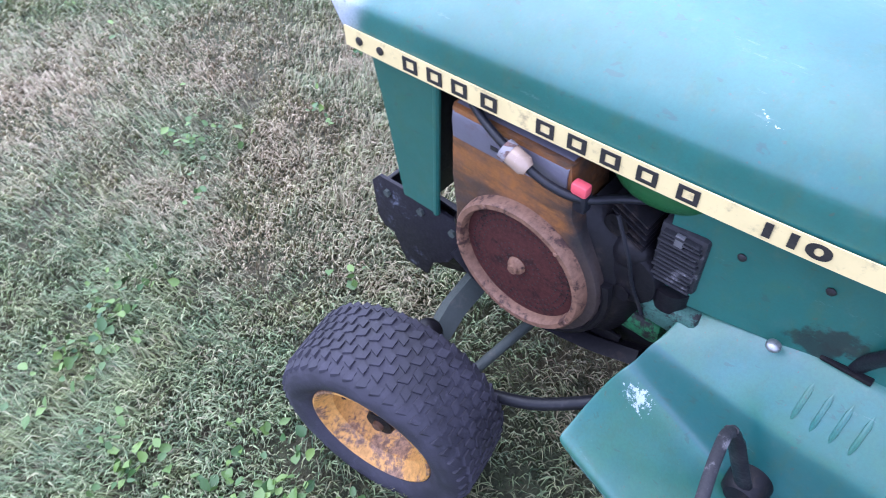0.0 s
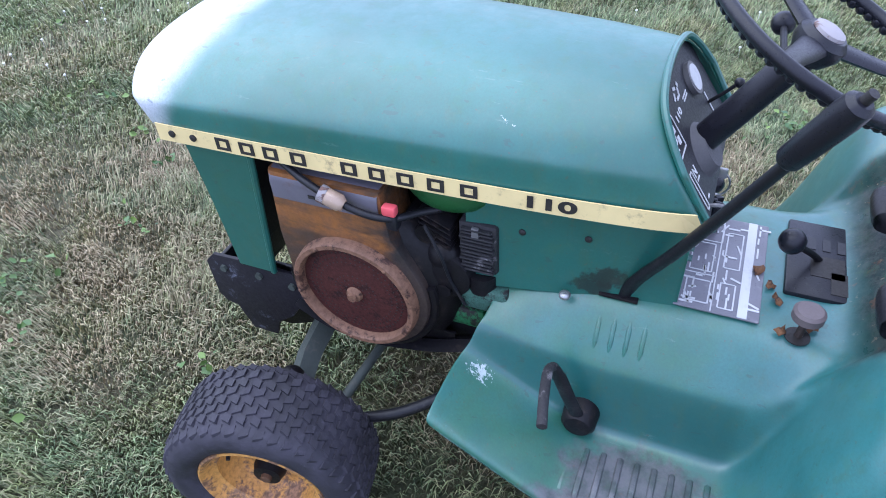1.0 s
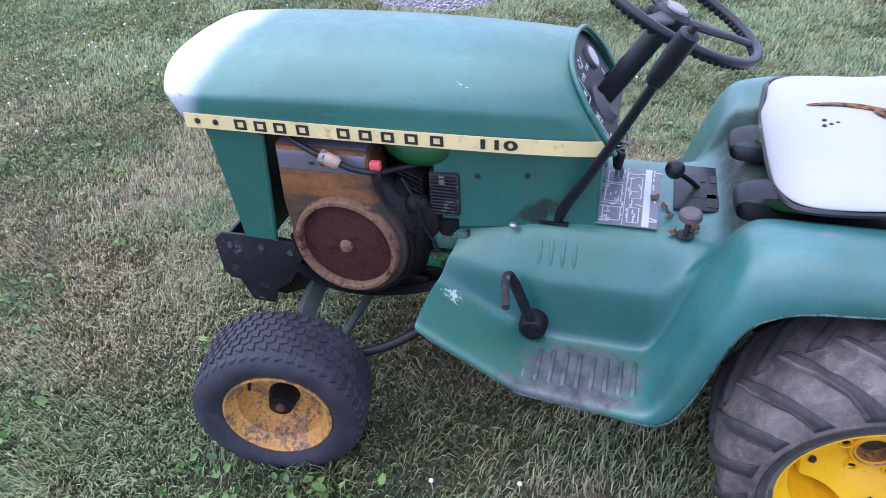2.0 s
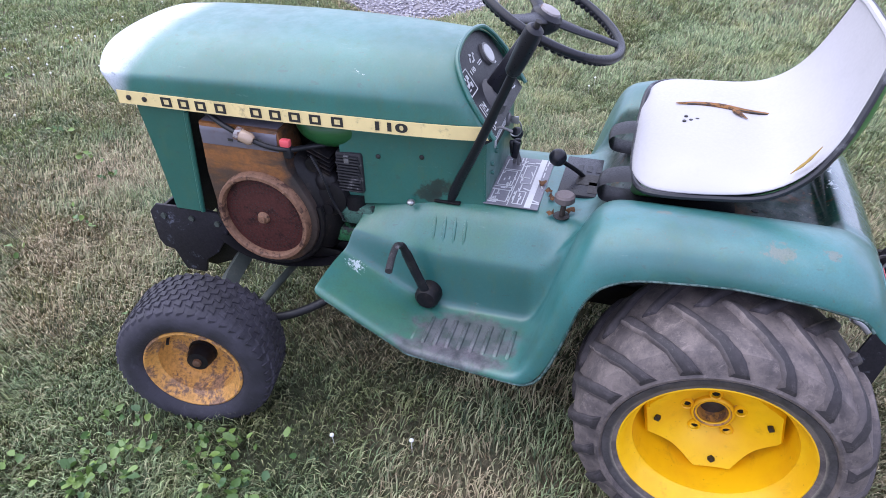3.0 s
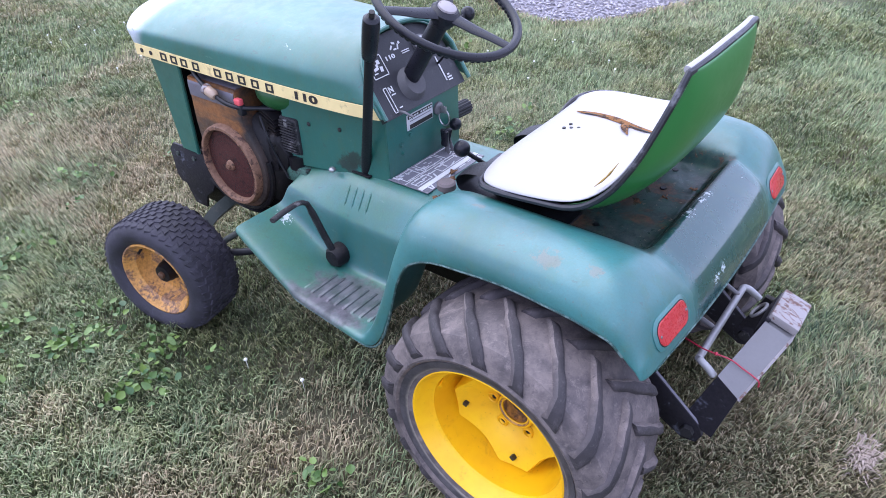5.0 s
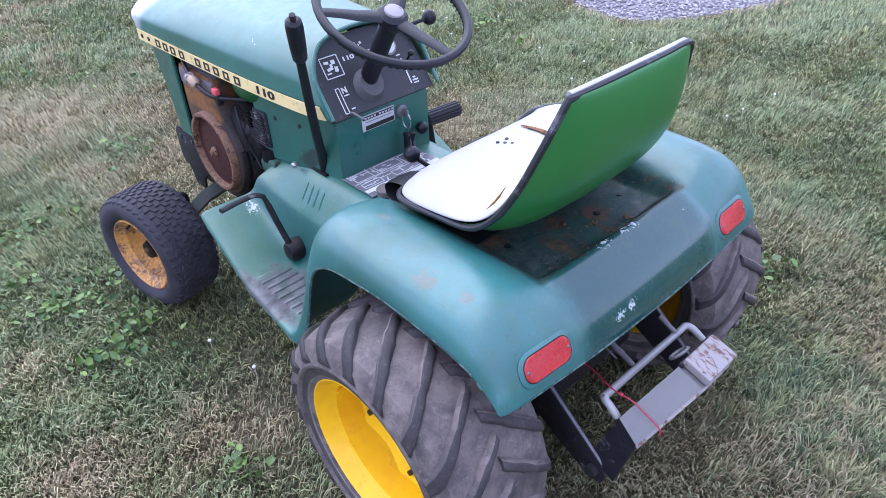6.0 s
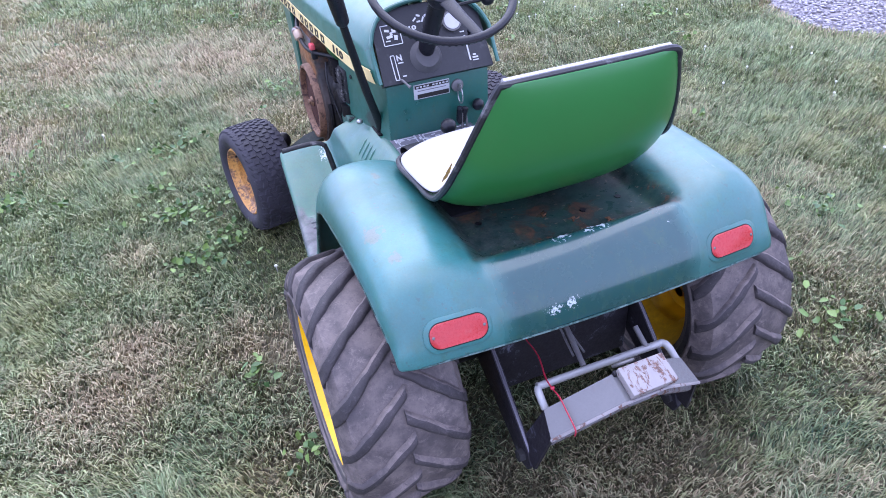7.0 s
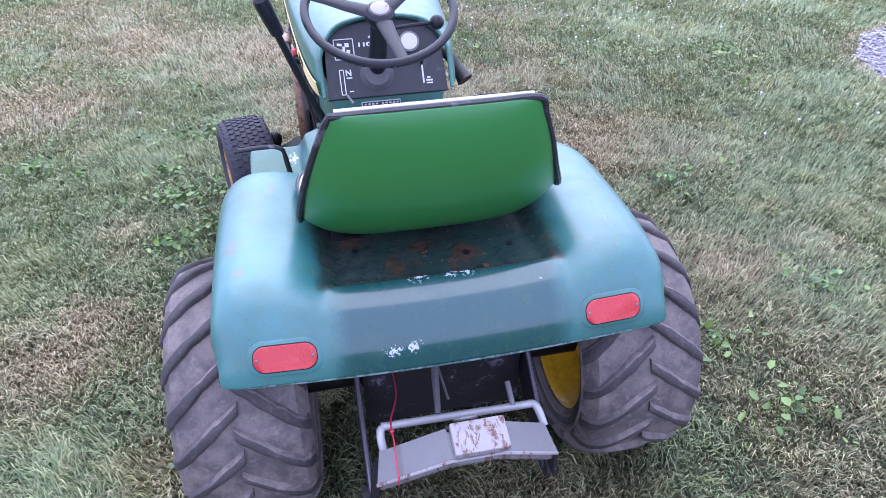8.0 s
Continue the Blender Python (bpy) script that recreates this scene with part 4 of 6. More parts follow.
def seat_point(i, u, drop=0.0, back=0.0):
    """Row i from the front edge to the top, u across from -1 to 1."""
    w, ye, ze = SEAT_EDGE[i]
    ym, zm = SEAT_MID[i]
    f = 1 - abs(u) ** 5
    y, z = ye + (ym - ye) * f, ze + (zm - ze) * f
    lift = min(1.0, max(0.0, i - 3.2) / 2.5)
    lean = back * (1.0 if i < 7 else (0.85, 0.55, 0.12)[i - 7])
    if u > 0:
        # the far edge of the cushion has sagged less
        w, z = w + 0.020 * (1 - lift), z + 0.030 * (1 - f) * (1 - lift)
    return (w * u - 0.010 * lift, y - lean * f * lift, z - drop * f * (1 - 0.75 * lift if i < 7 else (0.2, 0.08, 0.0)[i - 7]))


def build_seat():
    us = (-1, -0.94, -0.84, -0.66, -0.4, 0, 0.4, 0.66, 0.84, 0.94, 1)
    seat = skin(part("seat", grid([[seat_point(i, u) for u in us] for i in range(10)]), M_VINYL, tractor, "white vinyl seat with a torn cushion", sharp=180), 0.006, 2)
    # painted steel shell below and behind
    rows = [[seat_point(i, u, 0.092, 0.036) for u in us] for i in range(10)]
    skin(part("seat_shell", grid([[(x, y - 0.004 * (i > 5), z - 0.004 * (i <= 5)) for x, y, z in r] for i, r in enumerate(rows)]), M_SEATGREEN, seat, "glossy green steel seat shell", sharp=180), 0.004, 2)
    edge = [seat_point(i, -1) for i in range(9, 0, -1)] + [seat_point(0, u) for u in (-1, -0.6, 0, 0.6, 1)] + [seat_point(i, 1) for i in range(1, 10)] + [seat_point(9, u) for u in (0.5, 0, -0.5)]
    loop = curve(edge + edge[:1], 4)[:-1]
    part("piping", sweep([p + Vector((0, 0, -0.003)) for p in loop], 0.0064, 8, True), M_TRIM, seat, "black vinyl piping round the seat edge")
    roll = curve([Vector(seat_point(9, u)) + Vector((0, 0.007, -0.001)) for u in (-0.95, -0.5, 0, 0.5, 0.95)], 5)
    part("vinyl_roll", sweep(roll, 0.0068, 8), M_VINYL, seat)
    # the tear and small holes: brown foam showing through
    tear = curve([(0.082, 0.158, 0.7215), (0.083, 0.11, 0.7250), (0.079, 0.06, 0.7258), (0.070, 0.01, 0.7235), (0.058, -0.05, 0.7260)], 6)
    wid = [0.002 + 0.0074 * math.sin(math.pi * k / (len(tear) - 1)) ** 0.7 for k in range(len(tear))]
    t = part("tear", sweep(tear, wid, 8, False, 0.35), M_FOAM, seat, "long tear with brown foam showing")
    part("tear_flap", sweep(curve([(0.074, 0.035, 0.7255), (0.052, 0.030, 0.7262), (0.028, 0.012, 0.7245)], 4), [0.003, 0.006, 0.008, 0.009, 0.008, 0.007, 0.005, 0.003, 0.002], 8, False, 0.3), M_FOAM, t)
    part("torn_edge", sweep([p + Vector((-0.006, 0, 0.0008)) for p in tear[3:-2]], 0.0016, 6), M_INK, t)
    for x, y in ((0.012, 0.135), (-0.004, 0.125), (-0.012, 0.138), (0.004, 0.112)):
        part("hole", revolve_z((x, y, 0.7225), 0.004, 0.003, 8), M_INK, seat)
    part("edge_tear", sweep(curve([(-0.233, -0.045, 0.740), (-0.231, -0.066, 0.766), (-0.228, -0.084, 0.797)], 4), [0.001, 0.002, 0.0035, 0.0045, 0.0035, 0.0045, 0.003, 0.002, 0.001], 8, False, 0.5), plain("yellow_foam", (0.30, 0.19, 0.045), 0.8, soil=0.6), seat, "yellow foam at a split edge")
    # leaf springs: flat steel loops
    for x in (-0.165, 0.062):
        c = [(x, 0.05, 0.664), (x, 0.18, 0.664), (x, 0.245, 0.662), (x, 0.283, 0.648), (x, 0.288, 0.630), (x, 0.272, 0.613), (x, 0.2, 0.610), (x, 0.02, 0.612)]
        part("leaf_spring", sweep(curve(c, 5), 0.034, 8, False, 0.10, (0, 0.3, 1)), M_BLACK, seat, "black flat steel seat spring")
    part("spring_bracket", box(-0.025, 0.08, 0.640, 0.26, 0.05, 0.03, 0.004), M_ENGINE, seat)


build_seat()


# ---------------------------------------------------------------- wheels
def lugged_tyre(cx, s, cy, cz):
    """Tyre about the axle (cy, cz), centre plane cx, outer side towards s (-1 left, 1 right)."""
    prof = [(-0.112, 0.172), (-0.119, 0.186), (-0.122, 0.204), (-0.128, 0.209), (-0.129, 0.214), (-0.125, 0.219), (-0.122, 0.240), (-0.108, 0.258), (-0.07, 0.267), (0, 0.270), (0.07, 0.267), (0.108, 0.258), (0.122, 0.240), (0.125, 0.219), (0.129, 0.214), (0.128, 0.209), (0.122, 0.204), (0.119, 0.186), (0.112, 0.172), (0.0, 0.150)]
    bm = revolve([(cx + s * x, r) for x, r in prof], (cy, cz), 96)
    return bm


def under_lug(x):
    return ease(abs(x), (0, 0.268), (0.07, 0.265), (0.108, 0.255), (0.122, 0.238), (0.127, 0.222))


def lug_mesh(side, k):
    """One wide worn lug from the shoulder (side -1 or 1) to the middle, about the x axis."""
    bm = bmesh.new()
    pos = lambda x, r, a: bm.verts.new((x, r * math.sin(a), r * math.cos(a)))
    rows = []
    for j in range(13):
        t = j / 12
        x = side * (0.1255 - 0.131 * t ** 1.05)
        a = radians(25) * t ** 0.9
        halfw = radians(2.0 + 0.9 * (1 - t) ** 2 + 0.32 * math.sin(7 * t + 2 * k) + 0.26 * math.sin(19 * t + k) + 0.14 * math.sin(41 * t + 3 * k))
        lift = (0.0135 + 0.0015 * math.sin(5 * t + 1.7 * k)) * min(1, 2.2 * t + 0.35) * (0.75 if j == 12 else 1)
        base = under_lug(x)
        out = side * 0.004 * (1 - t) ** 2
        rows.append([pos(x, base - 0.008, a - halfw - radians(1.6)), pos(x + out, base + lift - 0.004, a - halfw - radians(0.55)), pos(x + out, base + lift, a - halfw + radians(0.5)), pos(x + out, base + lift, a + halfw - radians(0.5)), pos(x + out, base + lift - 0.004, a + halfw + radians(0.55)), pos(x, base - 0.008, a + halfw + radians(1.6))])
    for p, q in zip(rows, rows[1:]):
        for i in range(5):
            f = bm.faces.new((p[i], p[i + 1], q[i + 1], q[i]))
            f.material_index = 1 if i in (3, 4) else 0
    bm.faces.new(rows[0]), bm.faces.new(rows[-1][::-1])
    bmesh.ops.recalc_face_normals(bm, faces=bm.faces)
    return bm


def rear_wheel(s):
    cy, cz, cx = 0.0, 0.285, s * 0.402
    X = lambda d: s * (0.515 - d)  # d: metres in from the rim's outer edge
    prof = [(X(0.006), 0.182), (X(0.0), 0.180), (X(-0.002), 0.174), (X(0.004), 0.169), (X(0.03), 0.160), (X(0.036), 0.150), (X(0.075), 0.147), (X(0.105), 0.144), (X(0.132), 0.137), (X(0.140), 0.127)]
    outer = [(X(0.226), 0.180), (X(0.222), 0.172), (X(0.19), 0.158), (X(0.13), 0.150), (X(0.02), 0.166)]
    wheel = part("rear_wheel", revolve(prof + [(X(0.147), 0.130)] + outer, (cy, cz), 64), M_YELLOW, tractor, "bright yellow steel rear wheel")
    # pressed disc with a four-cornered boss
    bm = bmesh.new()
    rings = []
    def boss(a):
        # four arms with blunt ends, the edge between them nearly straight
        c, q = abs(math.cos(a)), abs(math.sin(a))
        return min(0.1275 / max(c, q), 0.166 / (c + q) * (1 - 0.07 * (2 * c * q) ** 2))
    for k in range(12):
        ring = []
        for j in range(96):
            a = 2 * math.pi * j / 96 + radians(8)
            e = boss(a)
            r = (0.030, 0.034, 0.040, 0.055, 0.068, 0.5 * (0.064 + e), e - 0.005, e - 0.0015, e + 0.0035, e + 0.007, 0.5 * (e + 0.142), 0.136)[k]
            d = ease(r, (0.034, 0.121), (0.05, 0.118), (0.075, 0.103), (0.105, 0.088), (0.13, 0.079)) - (0.008 if k < 2 else 0.0)
            d = d if k < 7 else (d + 0.006, 0.124, 0.134, 0.138, 0.139)[k - 7]
            b = a + radians(9)
            ring.append(bm.verts.new((X(d), cy + r * math.sin(b), cz + r * math.cos(b))))
        rings.append(ring)
    for a, b in zip(rings, rings[1:]):
        for j in range(96):
            bm.faces.new((a[j], a[(j + 1) % 96], b[(j + 1) % 96], b[j]))
    bmesh.ops.recalc_face_normals(bm, faces=bm.faces)
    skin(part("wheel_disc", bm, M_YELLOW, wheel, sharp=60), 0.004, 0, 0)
    part("hub_bore", revolve([(X(0.1085), 0.0355), (X(0.1665), 0.0355), (X(0.1665), 0.01), (X(0.1465), 0.01), (X(0.1425), 0.030), (X(0.1125), 0.0315)], (cy, cz), 32), M_ORANGE, wheel)
    part("hub_collar", revolve([(X(0.1245), 0.0425), (X(0.1105), 0.0415), (X(0.1075), 0.0385), (X(0.1075), 0.0365), (X(0.1145), 0.0345)], (cy, cz), 36), M_YELLOW, wheel)
    part("axle_end", revolve([(X(0.1665), 0.024), (X(0.1345), 0.024), (X(0.1315), 0.016)], (cy, cz), 24, False), M_RUST, wheel)
    for k in range(5):
        a = radians(72 * k + 4)
        y, z = cy + 0.053 * math.sin(a), cz + 0.053 * math.cos(a)
        part("wheel_bolt", revolve([(X(0.1225), 0.0135), (X(0.1085), 0.013), (X(0.1055), 0.011), (X(0.107), 0.0088), (X(0.1155), 0.0082)], (y, z), 12, False), M_YELLOW, wheel)
        part("bolt_end", revolve([(X(0.1145), 0.0084), (X(0.112), 0.0072), (X(0.1115), 0.001)], (y, z), 10, False), M_ENGINE, wheel)
        part("bolt_washer", revolve([(X(0.1225), 0.0138), (X(0.115), 0.0138)], (y, z), 16, False), M_ORANGE, wheel)
    for k in range(4):
        a = radians(90 * k + 9)
        y, z = cy + 0.104 * math.sin(a), cz + 0.104 * math.cos(a)
        part("square_hole", box(X(0.0835), y, z, 0.009, 0.010, 0.010, 0, pose(0, 0, 0, 20 * k, 0, 0)), M_INK, wheel)
    part("valve_stem", rod((X(0.05), cy + 0.132, cz + 0.062), (X(0.032), cy + 0.128, cz + 0.060), 0.0035, 8), M_YELLOW, wheel)
    part("tyre", lugged_tyre(cx, s, cy, cz), M_TYRE, wheel, "dusty black tractor tyre with worn chevron lugs", sharp=35)
    for q in (-1, 1):
        part("bead_ring", revolve([(cx + q * 0.1125, 0.180), (cx + q * 0.1205, 0.187), (cx + q * 0.1235, 0.2035), (cx + q * 0.118, 0.206), (cx + q * 0.108, 0.18)], (cy, cz), 72), M_BEAD, wheel, "dark smooth sidewall ring beside the rim")
    n = 18
    for half in (-1, 1):
        shapes = []
        for k in range(n):
            turn = Matrix.Translation((cx, cy, cz)) @ Matrix.Rotation(-2 * math.pi * (k + 0.5 * (half > 0)) / n, 4, "X")
            if k < 3:
                lug = part("lug", lug_mesh(half, k), M_GROOVE, wheel, sharp=60)
                lug.data.materials.append(M_TYRE)
                shapes.append(lug.data)
            else:
                lug = new("lug", shapes[k % 3])
                lug.parent = wheel
            lug.matrix_basis = turn


def turf_tyre(cx, s, cy, cz):
    prof = [(-0.064, 0.116), (-0.074, 0.126), (-0.081, 0.140), (-0.083, 0.156), (-0.078, 0.172), (-0.066, 0.183), (-0.04, 0.187), (0, 0.188), (0.04, 0.187), (0.066, 0.183), (0.078, 0.172), (0.083, 0.156), (0.081, 0.140), (0.074, 0.126), (0.064, 0.116), (0, 0.10)]
    tyre = revolve([(cx + s * x, r) for x, r in prof], (cy, cz), 72)
    bm = bmesh.new()
    n = 46
    for row, x in enumerate((-0.066, -0.046, -0.0275, -0.0092, 0.0092, 0.0275, 0.046, 0.066)):
        for k in range(n):
            a = 2 * math.pi * (k + 0.5 * (row % 2)) / n
            edge = abs(x) > 0.06
            r0 = ease(abs(x), (0, 0.188), (0.046, 0.1865), (0.066, 0.1825))
            r1 = r0 + 0.0036
            hx, ha = (0.0085 if not edge else 0.0075), radians(2.55)
            tilt = 0.006 * (1 if row % 2 else -1)
            vs = []
            for r, f in ((r0 - 0.003, 1.0), (r1, 0.86)):
                for dx, da, sk in ((-1, -1, -1), (1, -1, -1), (1, 1, 1), (-1, 1, 1)):
                    aa = a + da * ha * f
                    rr = r - (0.004 if edge and dx * x > 0 else 0)
                    vs.append(bm.verts.new((cx + s * (x + dx * hx * f + sk * tilt * 0.5), cy + rr * math.sin(aa), cz + rr * math.cos(aa))))
            bm.faces.new(vs[4:])
            for i in range(4):
                j = (i + 1) % 4
                bm.faces.new((vs[i], vs[j], vs[4 + j], vs[4 + i]))
    bmesh.ops.recalc_face_normals(bm, faces=bm.faces)
    for piece in (tyre, bm):
        # low pressure: flattened where it stands
        for v in piece.verts:
            if v.co.z < 0.06:
                low = 0.06 - v.co.z
                v.co.z = 0.06 - 0.76 * low
                v.co.x += math.copysign(0.10 * low, v.co.x - cx) * (abs(v.co.x - cx) > 0.05)
    return tyre, bm


STEER = 12.0  # degrees


def front_wheel(s):
    cy, cz, cx = 1.168, 0.183, s * 0.436
    X = lambda d: s * (0.507 - d)
    prof = [(X(0.006), 0.121), (X(0.0), 0.119), (X(-0.001), 0.115), (X(0.005), 0.110), (X(0.020), 0.103), (X(0.026), 0.094), (X(0.055), 0.090), (X(0.068), 0.080), (X(0.072), 0.050), (X(0.068), 0.038), (X(0.068), 0.02), (X(0.074), 0.02), (X(0.078), 0.055), (X(0.077), 0.090), (X(0.12), 0.10), (X(0.138), 0.115), (X(0.142), 0.121), (X(0.136), 0.116), (X(0.09), 0.099), (X(0.02), 0.108)]
    wheel = part("front_wheel", revolve(prof, (cy, cz), 56), M_ORANGE, tractor, "faded orange-yellow front wheel")
    part("hub", revolve([(X(0.10), 0.031), (X(0.045), 0.031), (X(0.036), 0.027), (X(0.03), 0.026), (X(0.029), 0.016)], (cy, cz), 28, False), M_ENGINE, wheel)
    part("axle_nut", revolve([(X(0.03), 0.011), (X(0.022), 0.010), (X(0.020), 0.006)], (cy, cz), 12, False), M_RUST, wheel)
    part("bearing_sleeve", revolve([(X(0.07), 0.036), (X(0.062), 0.034), (X(0.062), 0.030)], (cy, cz), 28, False), M_ENGINE, wheel)
    part("valve_stem", rod((X(0.03), cy + 0.054, cz + 0.076), (X(0.012), cy + 0.050, cz + 0.071), 0.004, 8), M_HOSE, wheel)
    tyre, tread = turf_tyre(cx, s, cy, cz)
    part("tyre", tyre, M_FTYRE, wheel, "dark turf tyre", sharp=35)
    tagged(part("tread", tread, M_FTYRE, wheel, "small worn tread blocks", smooth=False), kind="stuff")
    # steered a little to the left about the kingpin
    wheel.matrix_basis = pose(cx, cy, cz, 0, 0, STEER) @ pose(-cx, -cy, -cz)


for side in (-1, 1):
    rear_wheel(side)
    front_wheel(side)


# ---------------------------------------------------------------- frame, axles, engine
def build_chassis():
    for s in (-1, 1):
        part("frame_rail", box(s * 0.135, 0.66, 0.335, 0.03, 1.45, 0.06, 0.004), M_ENGINE, tractor)
        out = [(1.205, 0.425), (1.30, 0.43), (1.405, 0.425), (1.428, 0.40), (1.425, 0.31), (1.41, 0.29), (1.385, 0.287), (1.36, 0.225), (1.30, 0.225), (1.285, 0.27), (1.245, 0.30), (1.215, 0.345), (1.195, 0.385)]
        b = part("front_bracket", plate(out, s * 0.192, s * 0.200), M_CHIPPED, tractor, "black steel side bracket with bolts")
        for y, z in ((1.385, 0.395), (1.30, 0.40), (1.225, 0.395)):
            part("bolt", rod((s * 0.198, y, z), (s * 0.206, y, z), 0.008, 6), M_AXLE, b)
        g = part("grille_side", skin_sheet([[(s * x, 1.217 + 0.016 * k, z), (s * x, 1.347 - 0.010 * k, z)] for k, (x, z) in enumerate(((0.226, 0.72), (0.219, 0.60), (0.212, 0.435)))], 0.004), M_PANEL, tractor, "green front side panel under the hood")
        part("panel_edge", rod((s * 0.224, 1.218, 0.715), (s * 0.211, 1.250, 0.436), 0.006, 8), M_PANEL, g)
        part("axle_beam", sweep([(s * 0.02, 1.19, 0.315), (s * 0.25, 1.185, 0.265), (s * 0.36, 1.172, 0.215)], [0.028, 0.026, 0.024], 4, False, 1.0), M_AXLE, tractor, smooth=False)
        part("spindle", rod((s * 0.355, 1.17, 0.13), (s * 0.355, 1.17, 0.27), 0.016, 14), M_ENGINE, tractor)
        part("steering_knuckle", merge(ball((s * 0.335, 1.166, 0.296), 0.026, (1, 1, 1.1)), rod((s * 0.345, 1.168, 0.23), (s * 0.335, 1.166, 0.29), 0.021, 14)), M_ENGINE, tractor)
        part("stub_axle", rod((s * 0.35, 1.168, 0.183), (s * 0.45, 1.168, 0.183), 0.014, 12), M_ENGINE, tractor)
        part("tie_rod", sweep(curve([(s * 0.34, 1.09, 0.225), (s * 0.2, 1.07, 0.245), (s * 0.05, 1.05, 0.26)], 5), 0.010, 10), M_AXLE, tractor)
        part("drag_link", sweep(curve([(s * 0.33, 1.05, 0.22), (s * 0.29, 0.95, 0.245), (s * 0.2, 0.82, 0.30)], 5), 0.011, 10), M_BLACK, tractor)
    part("frame_plate", plate([(1.35, 0.42), (1.2, 0.40), (1.0, 0.36), (0.90, 0.35), (0.90, 0.325), (1.0, 0.312), (1.12, 0.302), (1.2, 0.272), (1.28, 0.235), (1.35, 0.235)], -0.172, -0.164), M_ENGINE, tractor, "black oily frame plate under the engine")
    part("engine_cradle", sweep(curve([(-0.195, 1.22, 0.36), (-0.19, 1.15, 0.315), (-0.185, 1.06, 0.30), (-0.18, 0.95, 0.315), (-0.175, 0.86, 0.345)], 5), 0.022, 4, False, 0.5), M_ENGINE, tractor, smooth=False)
    part("nose_grille", box(0, 1.322, 0.575, 0.424, 0.01, 0.29, 0.003), M_BLACK, tractor)
    part("front_cross_plate", box(0, 1.40, 0.345, 0.385, 0.01, 0.13, 0.003), M_BLACK, tractor)
    # transaxle and rear plate
    part("transaxle", merge(box(0, 0.02, 0.30, 0.2, 0.26, 0.2, 0.03), rod((-0.33, 0, 0.285), (0.33, 0, 0.285), 0.045, 20)), M_ENGINE, tractor, "black oily transaxle case")
    part("under_cover", box(0, 0.42, 0.47, 0.26, 0.24, 0.08, 0.02), M_ENGINE, tractor)


def build_engine():
    cy, cz = 1.062, 0.461
    # blower shroud: round below, square above, over the flywheel
    out = [(1.196, 0.692), (0.992, 0.692), (0.982, 0.60)] + [(cy - 0.137 * math.sin(radians(a)), cz + 0.137 * math.cos(radians(a))) for a in range(60, 281, 10)] + [(1.202, 0.56)]
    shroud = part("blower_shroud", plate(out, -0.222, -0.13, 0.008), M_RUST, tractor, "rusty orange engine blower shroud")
    part("shroud_label", skin_sheet([[(x, y, z) for y in (0.996, 1.06, 1.13, 1.192)] for x, z in ((-0.2235, 0.640), (-0.2245, 0.672), (-0.2222, 0.683), (-0.217, 0.690), (-0.208, 0.694), (-0.134, 0.695))], 0.002), M_BAND, shroud, "scuffed silver band on the shroud")
    for y in (1.115, 1.09, 1.07):
        part("label_bar", box(-0.2258, y, 0.658, 0.001, 0.012, 0.006, 0), M_INK, shroud)
    prof = [(-0.216, 0.121), (-0.238, 0.119), (-0.242, 0.116), (-0.242, 0.108), (-0.238, 0.105), (-0.218, 0.104)]
    ring = part("screen_ring", revolve(prof, (cy, cz), 56), M_RING, shroud, "rust-brown steel ring")
    part("screen", revolve([(-0.215, 0.105), (-0.2245, 0.1045), (-0.229, 0.06), (-0.231, 0.012)], (cy, cz), 48, False), M_SCREEN, ring, "dark rust-red rotating screen")
    part("flywheel_nut", revolve([(-0.232, 0.016), (-0.238, 0.014), (-0.240, 0.009), (-0.246, 0.008)], (cy, cz), 16, False), M_RING, ring)
    random.seed(9)
    holes = []
    for r in (0.02, 0.03, 0.04, 0.05, 0.06, 0.07, 0.08, 0.09):
        m = int(2 * math.pi * r / 0.009)
        for k in range(m):
            a = 2 * math.pi * k / m
            holes.append(rod((-0.2252, cy + r * math.sin(a), cz + r * math.cos(a)), (-0.2313 + 0.055 * max(0, r - 0.015), cy + r * math.sin(a), cz + r * math.cos(a)), 0.0016, 5))
    part("perforation", merge(*holes), M_INK, ring)
    tagged(ring.children[-1], kind="stuff")
    for a in (30, 100, 170, 245, 320):
        part("ring_screw", ball((-0.243, cy + 0.112 * math.sin(radians(a)), cz + 0.112 * math.cos(radians(a))), 0.004, (0.5, 1, 1), 8, 5), M_RING, ring)
    block = part("engine_block", merge(box(0.0, 1.03, 0.44, 0.26, 0.24, 0.24, 0.02), rod((-0.13, 0.925, 0.50), (0.1, 0.925, 0.50), 0.075, 24), box(0, 1.05, 0.60, 0.22, 0.24, 0.14, 0.02)), M_ENGINE, tractor, "oily black engine block")
    part("starter_dome", sweep([(-0.10, 0.905, 0.515), (-0.175, 0.905, 0.515), (-0.19, 0.905, 0.515), (-0.197, 0.905, 0.515)], [0.052, 0.052, 0.045, 0.02], 24), M_ENGINE, block)
    duct = [[(x, cy - r * math.sin(radians(a)), cz + r * math.cos(radians(a))) for r, x in ((0.125, -0.205), (0.15, -0.2), (0.175, -0.178), (0.185, -0.13))] for a in range(28, 125, 8)]
    part("cylinder_duct", skin_sheet(duct, 0.004), M_ENGINE, block, "oily black cylinder duct")
    part("duct_boss", merge(ball((-0.165, 0.912, 0.548), 0.036, (0.9, 1, 1)), rod((-0.19, 0.935, 0.60), (-0.13, 0.935, 0.60), 0.018, 14), rod((-0.2, 0.905, 0.49), (-0.13, 0.905, 0.49), 0.014, 12)), M_ENGINE, block)
